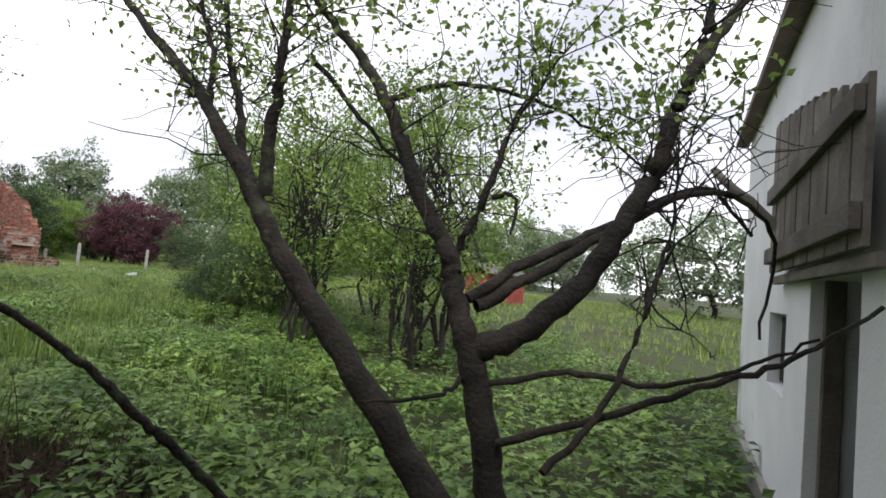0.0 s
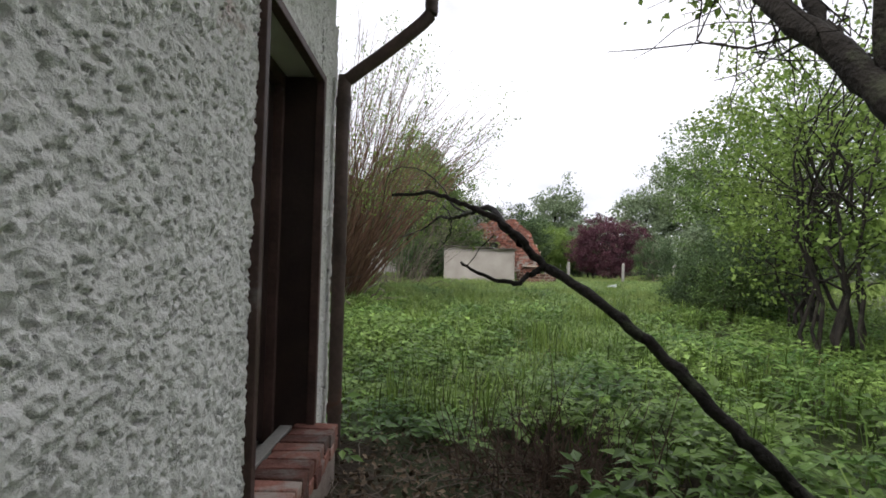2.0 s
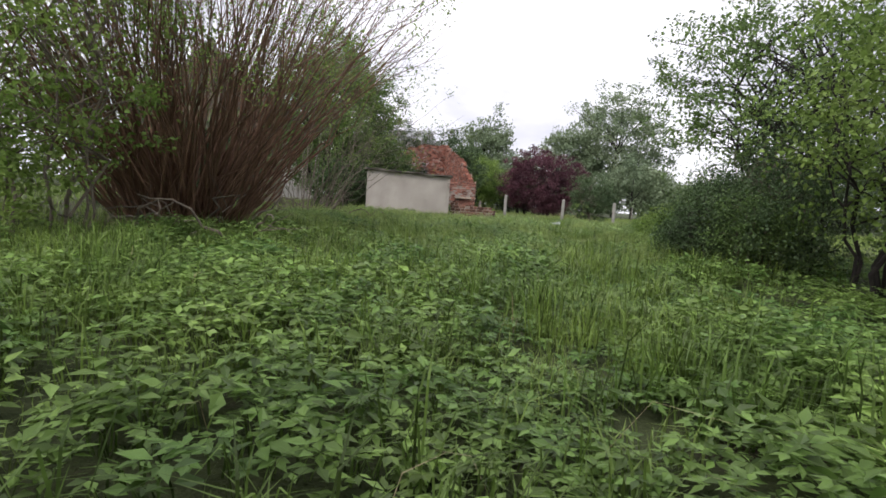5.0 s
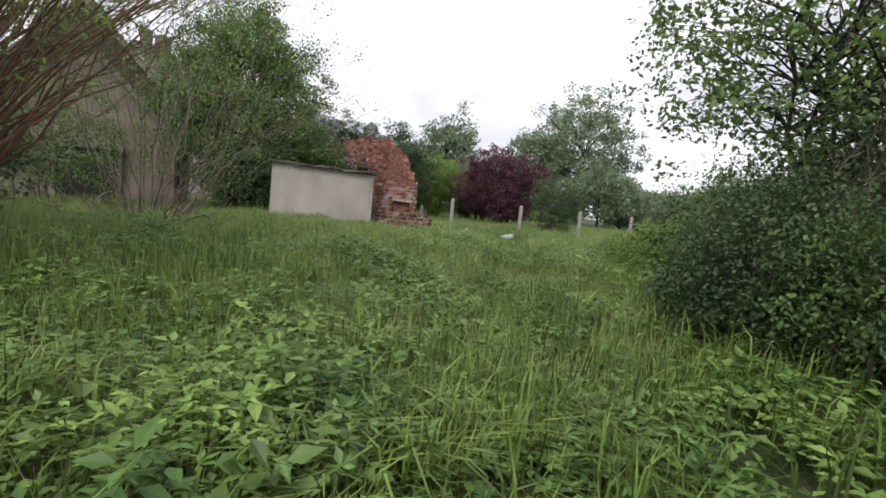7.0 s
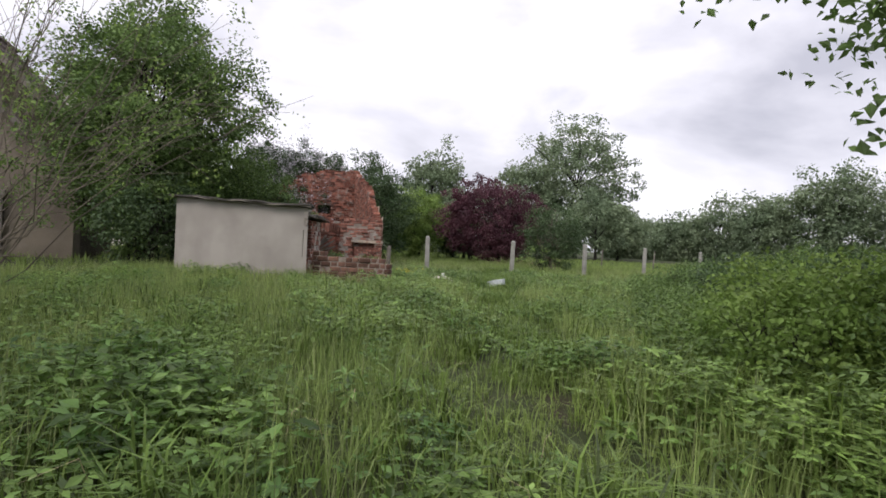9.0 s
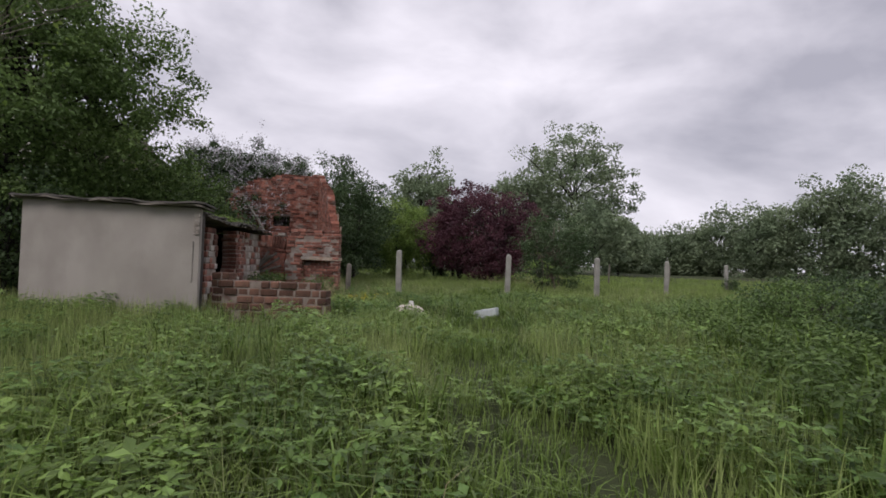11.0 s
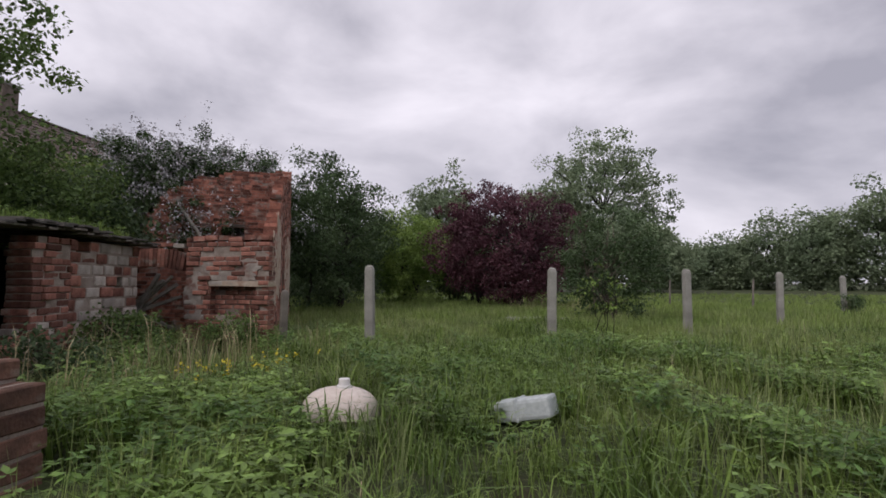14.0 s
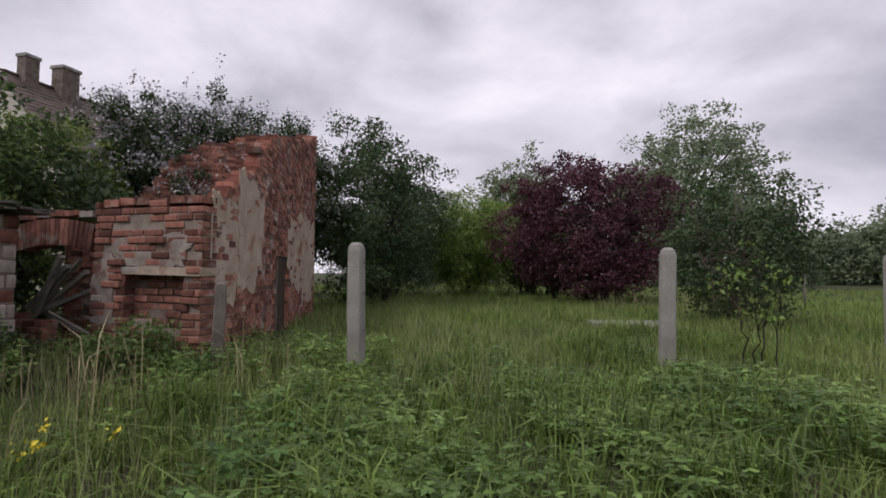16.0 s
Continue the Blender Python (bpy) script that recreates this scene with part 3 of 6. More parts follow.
# ---- white barn opposite ----
def build_white_barn():
    # local x along the wall, local y out of it (towards the passage)
    h = thing("barn", "whitewashed barn with dark doorway and a grey board hatch", "barn", (8.2, -17.5, 0), 48.7)
    z0, z1 = -0.6, 3.6
    t = 0.35
    def w(x0, x1, a, b):
        box("wall", (x1 - x0, t, b - a), ((x0 + x1) / 2, -t / 2, (a + b) / 2), M_WHITE_WALL, h, 0.004)
    w(-6.0, -1.8, z0, z1)
    w(-1.8, -0.8, 1.55, z1)
    w(-0.8, -0.05, z0, z1)
    w(-0.05, 0.75, z0, 0.72)
    w(-0.05, 0.75, 1.32, z1)
    w(0.75, 3.0, z0, z1)
    box("end_wall", (0.35, 7.0, z1 - z0), (2.82, -3.86, (z0 + z1) / 2), M_WHITE_WALL, h, 0.004)
    box("back_wall", (9.0, 0.35, z1 - z0), (-1.5, -7.54, (z0 + z1) / 2), M_WHITE_WALL, h, 0.004)
    box("end_wall", (0.35, 7.0, z1 - z0), (-5.82, -3.86, (z0 + z1) / 2), M_WHITE_WALL, h, 0.004)
    # floor and an added inner sheet carry the interior's shade as colour
    box("floor", (8.2, 6.8, 0.05), (-1.5, -3.8, -0.1), M_INNER_SHADE, h, 0)
    box("shade_sheet", (8.2, 0.08, z1 - z0), (-1.5, -1.9, (z0 + z1) / 2), M_INNER_SHADE, h, 0)
    for a, b in ((-1.77, 0.06), (-0.83, 0.06)):
        box("door_post", (0.06, 0.1, 1.7), (a, -0.12, 0.7), M_WOOD, h, 0.006)
    # near-black pane paints the shade in the window hole
    box("window_pane", (0.74, 0.02, 0.54), (0.35, -0.1, 1.02), M_INNER_SHADE, h, 0.002)
    box("window_frame", (0.78, 0.05, 0.04), (0.35, -0.15, 1.29), M_WOOD, h, 0.004)
    box("window_frame", (0.78, 0.05, 0.04), (0.35, -0.15, 0.75), M_WOOD, h, 0.004)
    # dark plinth
    box("eave_board", (9.5, 0.15, 0.06), (-1.5, 0.08, z1 - 0.13), M_TILE, h, 0.006)
    box("plinth", (9.0, 0.07, 0.55), (-1.5, 0.037, -0.33), M_CONCRETE, h, 0.01)
    # roof with eave
    for sy in (1, -1):
        bm = bmesh.new()
        box_bm(bm, (9.5, 4.9, 0.1), (-1.5, -3.8 + sy * 1.92, z1 + 1.42), Matrix.Rotation(radians(-36 * sy), 3, "X"), 0.01)
        part("roof", bm, M_TILE, h)
    for k in range(9):
        box("rafter_end", (0.08, 0.2, 0.1), (-5.2 + k * 0.98, 0.03, z1 - 0.06), M_WOOD, h, 0.008)
    # gable walls
    for x in (2.82, -5.82):
        bm = bmesh.new()
        vs = [bm.verts.new(p) for p in ((x - 0.17, 0, z1), (x - 0.17, -7.6, z1), (x - 0.17, -3.8, z1 + 2.75))]
        g = bm.faces.new(vs)
        ex = bmesh.ops.extrude_face_region(bm, geom=[g])
        bmesh.ops.translate(bm, verts=[v for v in ex["geom"] if isinstance(v, bmesh.types.BMVert)], vec=(0.34, 0, 0))
        part("gable", bm, M_WHITE_WALL, h)
    hatch = thing("board_hatch", "weathered grey board hatch hung over the barn doorway", "hatch", (8.2, -17.5, 0), 48.7)
    for k in range(12):
        x = -2.1 + k * 0.19
        top = 2.3 + 0.54 * min(1.0, max(0.0, (x + 1.9) / 2.4)) ** 0.7
        box("board", (0.182, 0.028, top - 1.62), (x, 0.09 + 0.004 * (k % 2), (top + 1.62) / 2), M_WOOD, hatch, 0.005)
    for z in (1.74, 2.2):
        box("ledge", (2.28, 0.04, 0.11), (-1.05, 0.127, z), M_WOOD, hatch, 0.006)
    box("rail", (2.4, 0.05, 0.06), (-1.05, 0.05, 1.57), M_WOOD, hatch, 0.006)


build_white_barn()


# ---- plastered shed ----
A_DIR, B_DIR = np.array([-0.565, 0.825]), np.array([-0.98, -0.19])


def build_shed():
    s = thing("shed", "low shed with stained pale plaster and a sagging felt roof", "shed", (-7.44, 7.57, 0))
    w, d = 4.53, 0.55
    ax, ay = A_DIR * d
    # front wall with a slightly sloping top
    def prism(name, pts, thick_vec, mat_, za, zb):
        bm = bmesh.new()
        (x0, y0), (x1, y1) = pts
        tx, ty = thick_vec
        lo = [bm.verts.new((x, y, -0.4)) for x, y in ((x0, y0), (x1, y1), (x1 + tx, y1 + ty), (x0 + tx, y0 + ty))]
        hi = [bm.verts.new((x, y, z)) for x, y, z in ((x0, y0, za), (x1, y1, zb), (x1 + tx, y1 + ty, zb), (x0 + tx, y0 + ty, za))]
        for i in range(4):
            bm.faces.new((lo[i], lo[(i + 1) % 4], hi[(i + 1) % 4], hi[i]))
        bm.faces.new(hi)
        bm.faces.new(lo[::-1])
        bmesh.ops.recalc_face_normals(bm, faces=bm.faces)
        bmesh.ops.bevel(bm, geom=list(bm.edges), offset=0.012, segments=2, affect="EDGES")
        part(name, bm, mat_, s)
    prism("front_wall", ((0, 0), (-w, 0)), (-0.14, 0.2), M_RENDER_GREY, 2.06, 2.3)
    # first side wall is near-black: the void's shade painted on it
    prism("side_wall", ((-0.145, 0.206), (ax, ay)), (-0.2, -0.02), M_VOID_SHADE, 2.04, 2.04)
    prism("side_wall", ((-w - 0.1, 0.206), (-w + ax, ay)), (0.2, 0.0), M_RENDER_GREY, 2.28, 2.28)
    prism("back_wall", ((ax - 0.2, ay), (ax - w + 0.2, ay)), (0.05, -0.2), M_RENDER_GREY, 2.02, 2.26)
    # felt roof in two uneven sheets on boards
    for k, (dz, lift, mat_, o) in enumerate(((0.0, 0.0, M_WOOD, 0.10), (0.035, 0.012, M_ROOF, 0.15))):
        n = 24
        v, q = [], []
        for i in range(n + 1):
            t = i / n
            x = o - t * (w + 2 * o)
            z = 2.07 + 0.24 * t + dz + 0.018 * math.sin(t * 17 + k) + 0.01 * math.sin(t * 41)
            wob = 0.03 * math.sin(t * 23 + k * 2)
            for (px, py), dz2 in (((x + 0.06, -0.13 - o * 0.4 + wob), 0), ((x + ax, ay + 0.12), -0.02)):
                v += [(px, py, z + dz2), (px, py, z + dz2 + 0.032)]
        for i in range(n):
            a, b = i * 4, i * 4 + 4
            q += [(a, b, b + 1, a + 1), (a + 1, b + 1, b + 3, a + 3), (a + 3, b + 3, b + 2, a + 2), (a + 2, b + 2, b, a)]
        q += [(0, 1, 3, 2), (n * 4, n * 4 + 2, n * 4 + 3, n * 4 + 1)]
        mesh_np("roof_sheet" if k else "roof_board", np.array(v), [np.array(q)], mat_, s)
    # broken corner: bare bricks where the plaster fell off
    for k in range(5):
        box("brick", (0.11, 0.03, 0.062), (-0.07 + 0.012 * (k % 2), -0.012, 1.62 + k * 0.078), M_BRICK_PALE, s, 0.006)
    # peeling plaster lip by the corner
    box("plaster_edge", (0.05, 0.03, 0.75), (-0.16, -0.008, 1.1), M_RENDER_GREY, s, 0.012, jitter=0.01)


build_shed()


# ---- brick ruin ----
def build_ruin():
    c = np.array([-8.68, 15.0])
    r = thing("ruin", "roofless red brick outbuilding with crumbling walls", "ruin", (c[0], c[1], 0))
    a, b = A_DIR, B_DIR
    # front pier beside the arch: bricks one by one, with a pale patch
    brick_wall(r, (0, 0), tuple(b * 1.78), -0.3, ragged([(0, 2.08), (1.78, 2.1)], 0.03, 4), 0.25, 0.094, 0.27, holes=[(0.3, 1.2, 0.62, 1.2)],
               pale=M_BRICK_PALE, pale_zone=lambda s, z: (0.25 < s < 1.15 and 1.25 < z < 1.62 and math.sin(s * 9 + z * 14) > -0.4) or (s > 1.45 and 0.5 < z < 1.3), seed=5, name="front_pier", wobble=0.22, loose=0.014)
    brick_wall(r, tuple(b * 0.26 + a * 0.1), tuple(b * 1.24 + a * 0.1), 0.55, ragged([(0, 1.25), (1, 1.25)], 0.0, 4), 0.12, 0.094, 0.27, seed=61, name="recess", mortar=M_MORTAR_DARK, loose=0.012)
    slab = b * 0.62
    box("lintel", (1.25, 0.3, 0.065), (slab[0], slab[1], 1.235), M_OCHRE, r, 0.012, turn=Matrix.Rotation(math.atan2(b[1], b[0]), 3, "Z"), jitter=0.012)
    # long side wall with a low doorway, rising to the back
    top = ragged([(0, 2.12), (0.35, 2.36), (1.2, 2.62), (1.9, 2.95), (2.4, 3.45), (3.0, 3.72), (5.0, 4.25), (8.5, 5.15), (8.86, 5.32)], 0.06, 6)
    brick_wall(r, tuple(a * 0.13 + b * 0.13), tuple(a * 8.78 + b * 0.13), -0.3, top, 0.25, 0.094, 0.27, holes=[(3.75, 4.85, -0.3, 1.56)], pieces=False, seed=7, name="side_wall")
    # patchy plaster left on the side wall and on the pier
    gen = np.random.default_rng(12)

    def patch(along, nrm, lift, s0, z0, w, h, material, label):
        n = 120
        th = np.linspace(0, 2 * np.pi, n, endpoint=False)
        rr = 1 + gen.normal(0, 0.028, n) + 0.12 * np.sin(th * 3 + s0) + 0.08 * np.sin(th * 7 + z0 * 5) + 0.05 * np.sin(th * 13 + w)
        bm = bmesh.new()
        vs = []
        for t, q in zip(th, rr):
            u = s0 + w / 2 * (1 + math.copysign(abs(math.cos(t)) ** 0.6, math.cos(t)) * q)
            z = z0 + h / 2 * (1 + math.copysign(abs(math.sin(t)) ** 0.6, math.sin(t)) * q)
            p = along * max(u, 0.02) + nrm * lift
            vs.append(bm.verts.new((p[0], p[1], z)))
        f = bm.faces.new(vs)
        ex = bmesh.ops.extrude_face_region(bm, geom=[f])
        bmesh.ops.translate(bm, verts=[v for v in ex["geom"] if isinstance(v, bmesh.types.BMVert)], vec=(nrm[0] * 0.014, nrm[1] * 0.014, 0))
        bmesh.ops.recalc_face_normals(bm, faces=bm.faces)
        part("plaster_patch", bm, material, r, label)

    side_n, pier_n = np.array([a[1], -a[0]]), np.array([-b[1], b[0]])
    for k, q in enumerate(((0.03, 0.9, 1.35, 1.4), (1.1, 1.0, 1.5, 1.75), (5.0, 0.9, 1.9, 1.7), (6.4, 0.55, 2.2, 2.2))):
        patch(a, side_n, -0.003 + 0.005 * (k % 2), *q, M_OCHRE, "remnant of pale ochre plaster")
    for k, q in enumerate(((0.2, 1.27, 1.15, 0.45), (1.38, 0.5, 0.38, 0.95))):
        patch(b, pier_n, 0.114, *q, M_LIME, "remnant of grey lime render")
    # wooden door in the side wall
    d = thing("door_2", "low weathered wooden door in the brick side wall", "door", kind="structure")
    ang = math.degrees(math.atan2(a[1], a[0]))
    d.matrix_world = pose(c[0] + a[0] * 4.3 + b[0] * 0.05, c[1] + a[1] * 4.3 + b[1] * 0.05, 0, 0, 0, ang)
    for k in range(5):
        box("board", (0.2, 0.03, 1.75), (-0.42 + k * 0.21, 0, 0.68), M_DOOR_GREY, d, 0.004)
    box("frame_post", (0.07, 0.1, 1.85), (-0.545, -0.02, 0.64), M_WOOD, d, 0.006)
    # tall rear wall with a small window, set askew to the front
    rear, skew = a * 8.72 + b * 0.27, np.array([-0.76, -0.65])
    brick_wall(r, tuple(rear), tuple(rear + skew * 4.4), -0.2, ragged([(0, 5.25), (1.0, 5.15), (2.8, 4.92), (3.4, 4.6), (4.0, 3.95), (4.4, 3.3)], 0.07, 9), 0.25, 0.094, 0.27, holes=[(1.3, 2.02, 2.72, 3.2)], pieces=False, seed=11, name="rear_wall", wobble=0.2)
    lint = rear + skew * 1.66
    box("window_lintel", (1.0, 0.27, 0.07), (lint[0], lint[1], 3.235), M_WOOD, r, 0.01, turn=Matrix.Rotation(math.atan2(skew[1], skew[0]), 3, "Z"), jitter=0.008)
    # inner cross wall, broken low
    t0 = a * 3.05
    brick_wall(r, tuple(t0 + b * 0.27), tuple(t0 + b * 3.2), -0.2, ragged([(0, 1.9), (1.3, 1.7), (2.1, 1.9), (3.15, 1.6)], 0.08, 9), 0.25, 0.094, 0.27, pieces=False, seed=13, name="cross_wall")
    # arch of upright bricks between pier and wing
    f0, f1 = b * 1.8, b * 3.28
    ang_b = math.degrees(math.atan2(b[1], b[0]))
    arch = new("arch")
    arch.parent = r
    arch.matrix_basis = pose(f0[0], f0[1], 0, 0, 0, ang_b)
    for k in range(17):
        s = 0.04 + k * 0.088
        sag = 0.10 * (1 - ((s - 0.74) / 0.74) ** 2)
        box("brick", (0.076, 0.25, 0.36), (s, 0, 1.66 + sag), M_BRICK, arch, 0.008, turn=Matrix.Rotation((s - 0.74) * 0.25, 3, "Y"), jitter=0.006)
    for k in range(6):
        box("brick", (0.25, 0.26, 0.075), (0.13 + k * 0.26, 0, 1.985 + 0.03 * math.sin(k)), M_BRICK_PALE if k % 3 == 0 else M_BRICK, arch, 0.008, jitter=0.01)
    # dark back wall seen through the arch
    brick_wall(r, tuple(f0 + a * 1.9 + b * 0.0), tuple(f1 + a * 1.9 + b * 0.6), -0.2, ragged([(0, 2.0), (2.1, 1.9)], 0.05, 21), 0.25, 0.094, 0.27, pieces=False, seed=22, name="inner_wall")
    brick_wall(r, tuple(f1 - b * 0.62), tuple(f1), -0.2, ragged([(0, 0.55), (0.35, 0.6), (0.62, 0.75)], 0.05, 31), 0.25, 0.094, 0.27, pale=M_BRICK_PALE, pale_zone=lambda s, z: z > 1.1, seed=23, name="arch_cheek")
    # fallen rafters in the arch
    for k, (p, q) in enumerate((((1.3, -0.1, 0.66), (0.35, 0.0, 1.38)), ((1.3, -0.14, 0.62), (0.25, -0.02, 1.22)), ((1.25, -0.08, 0.64), (0.22, -0.1, 0.98)), ((1.4, -0.15, 0.72), (0.45, -0.3, 0.3)), ((1.1, 0.04, 0.62), (0.55, 0.12, 1.42)), ((1.38, -0.05, 0.7), (0.5, 0.05, 1.3)))):
        p, q = Vector(p), Vector(q)
        dvec = q - p
        bt = thing("fallen_rafter", "broken grey rafter lying in the arch", "beam", group="broken rafters in the arch")
        bt.matrix_world = r.matrix_world @ arch.matrix_basis
        bm = bmesh.new()
        box_bm(bm, (dvec.length, 0.065, 0.05), (p + q) / 2, dvec.to_track_quat("X", "Z").to_matrix(), 0.006, 0.006)
        part("timber", bm, M_BARK_PALE, bt)
    # loose capping bricks on the pier
    for k in range(6):
        p = b * (0.15 + k * 0.27) + a * 0.02
        box("brick", (0.24, 0.25, 0.07), (p[0], p[1], 2.13 + 0.012 * math.sin(k * 2.2)), M_BRICK, r, 0.01, turn=Matrix.Rotation(math.atan2(b[1], b[0]) + 0.06 * math.sin(k * 3), 3, "Z"), jitter=0.008)
    out = np.array([-skew[1], skew[0]])
    lean = thing("leaning_pole", "grey pole leaning against the tall brick rear wall", "pole", (c[0] + rear[0], c[1] + rear[1], 0))
    p, q = skew * 2.1 + out * 0.75, skew * 3.35 + out * 0.16
    v, f = tube_np([(p[0], p[1], 1.75), (*((p + q) / 2), 2.95), (q[0], q[1], 3.86)], [0.05, 0.055, 0.045], 8)
    mesh_np("shaft", v, [f], M_BARK_PALE, lean)


build_ruin()


def build_stable_wing():
    # local x runs along the front from the ruin towards the shed, local y out of it
    r = thing("stable_wing", "collapsing brick stable with dark openings and a sagging roof", "stable", (-11.0, 14.2, 0), -67.0)
    brick_wall(r, (0.3, -0.13), (2.35, -0.13), -0.3, ragged([(0, 1.96), (2.05, 1.93)], 0.02, 2), 0.24, 0.185, 0.33, holes=[(0.5, 0.72, 1.1, 1.42), (0.5, 0.68, 0.55, 0.72)], pale=M_BRICK_PALE,
               pale_zone=lambda s, z: z > 0.2 + 0.3 * math.sin(s * 3.1) and s < 1.7, seed=41, name="front_wall", wobble=0.2, loose=0.01)
    gen = np.random.default_rng(8)
    brick_wall(r, (2.36, -0.1), (3.2, -0.1), -0.3, ragged([(0, 1.93), (0.5, 1.9), (0.84, 1.72)], 0.05, 4), 0.36, 0.1, 0.25, pale=M_BRICK_PALE, pale_zone=lambda s, z: s > 0.35 and z < 0.75, seed=43, name="pier", wobble=0.3, loose=0.02)
    brick_wall(r, (3.2, -0.12), (4.6, -0.12), -0.3, ragged([(0, 0.75), (0.4, 0.5), (1.0, 0.55), (1.4, 0.7)], 0.07, 5), 0.24, 0.094, 0.27, pale=M_BRICK_PALE, pale_zone=lambda s, z: z > 0.45, seed=44, name="low_infill", loose=0.016)
    brick_wall(r, (4.6, -0.1), (5.35, -0.1), -0.3, ragged([(0, 1.75), (0.3, 1.9), (0.75, 1.86)], 0.06, 3), 0.36, 0.135, 0.29, pale=M_BRICK_PALE, pale_zone=lambda s, z: math.sin(s * 9 + z * 7) > 0.55, seed=42, name="pier", wobble=0.3, loose=0.022)
    # dark plaster wall up to the shed, inner walls near-black to paint the shade
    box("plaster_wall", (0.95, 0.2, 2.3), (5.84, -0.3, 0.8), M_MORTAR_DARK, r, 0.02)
    box("end_wall", (0.2, 3.0, 2.2), (0.42, -1.76, 0.8), M_INNER_SHADE, r, 0.02)
    box("back_wall", (3.0, 0.2, 2.2), (1.8, -3.2, 0.8), M_INNER_SHADE, r, 0.02)
    box("back_wall", (4.1, 0.2, 2.2), (4.8, -1.8, 0.8), M_INNER_SHADE, r, 0.02, turn=Matrix.Rotation(radians(42), 3, "Z"))
    # roof of boards and felt, wavy, with rotten eaves
    for layer, (dz, mat_) in enumerate(((0.0, M_WOOD), (0.05, M_ROOF))):
        for k in range(36):
            x = 0.2 + k * 0.17
            y0, y1 = 0.3 + gen.uniform(-0.13, 0.06), -(3.35 if x < 3.2 else 3.35 - (x - 3.2) * 0.95)
            z = 2.0 + dz - 0.04 * math.sin(x * 1.9) + gen.normal(0, 0.008) - 0.02 * layer * math.sin(x * 5)
            box("roof_board" if not layer else "roof_felt", (0.166 + 0.012 * layer, y0 - y1, 0.03), (x, (y0 + y1) / 2, z), mat_, r, 0.004, turn=Matrix.Rotation(gen.normal(0, 0.008), 3, "X"))
    # low wall of big blocks in front
    lw = thing("low_block_wall", "broken low wall of large reddish stone blocks", "wall", (-5.4, 8.65, 0))
    brick_wall(lw, (0, 0), (-2.15, -0.53), -0.2, ragged([(0, 0.78), (0.3, 0.84), (1.2, 0.84), (2.2, 0.92)], 0.03, 6), 0.32, 0.14, 0.25, seed=51, name="masonry", material=M_BLOCK, wobble=0.4, loose=0.012, joint=0.016, mortar=M_MORTAR)


M_BLOCK = mat("stone_block", (0.10, 0.058, 0.042), (0.20, 0.105, 0.074), 5, 0.9, 0.8, 45, (0.25, 0.21, 0.17), 0.2, vary=0.45)
build_stable_wing()


# ---- concrete fence posts ----
def build_post(height, label, w=0.083, material=None):
    post = thing("fence_post", label, "post", group="old concrete fence posts")
    bm = bmesh.new()
    rings = []
    for z, s in ((-0.4, 1.05), (0.0, 1.04), (height * 0.5, 1.0), (height - 0.09, 0.96), (height - 0.03, 0.8), (height, 0.42)):
        rings.append([bm.verts.new((x * w * s + random.uniform(-0.004, 0.004), y * w * s + random.uniform(-0.004, 0.004), z)) for x, y in ((-1, -0.8), (-0.8, -1), (0.8, -1), (1, -0.8), (1, 0.8), (0.8, 1), (-0.8, 1), (-1, 0.8))])
    for a, b in zip(rings, rings[1:]):
        for i in range(8):
            bm.faces.new((a[i], a[(i + 1) % 8], b[(i + 1) % 8], b[i]))
    bm.faces.new(rings[-1])
    bm.faces.new(rings[0][::-1])
    part("shaft", bm, material or M_CONCRETE, post)
    for z in (height * 0.35, height * 0.62, height * 0.85):
        v, f = tube_np([(w * 0.9, 0, z), (w + 0.02, 0, z), (w + 0.02, 0, z + 0.03)], [0.005, 0.005, 0.004], 6)
        mesh_np("wire_hook", v, [f], M_PIPE, post)
    return post


first = build_post(1.6, "grey weathered concrete fence post with a rounded top")
first.matrix_world = pose(-6.9, 15.67, 0, 0.5, -0.6, 12)
for x, y, rx, ry, rz in ((-3.71, 17.46, 0, 0.8, 20), (-0.91, 20.95, 0.4, -0.5, 30), (1.9, 24.82, 0, 0.6, 8), (5.5, 31.4, 1, -2.0, 15)):
    copy_thing(first, pose(x, y, float(gz(x, y)), rx, ry, rz))
short = build_post(1.12, "short weathered wooden post beside the brick ruin", 0.068, M_WOOD)
short.matrix_world = pose(-8.3, 14.85, 0, 0, 1.5, 50)


stake = thing("wooden_stake", "thin grey wooden stake in the field", "stake", (-0.53, 36.4, 0.0))
v, f = tube_np([(0, 0, -0.2), (0.01, 0, 0.8), (0.03, 0.01, 1.5)], [0.05, 0.048, 0.04], 8)
mesh_np("shaft", v, [f], M_WOOD, stake)
copy_thing(stake, pose(2.95, 34.8, 0, 0, 3, 40))


slab = thing("concrete_slab", "weathered concrete slab lying in the meadow", "slab", (-5.2, 24.0, 0.04), 20)
bm = bmesh.new()
box_bm(bm, (1.9, 1.3, 0.22), (0, 0, 0), None, 0.03, 0.02)
part("slab_body", bm, M_CONCRETE, slab)


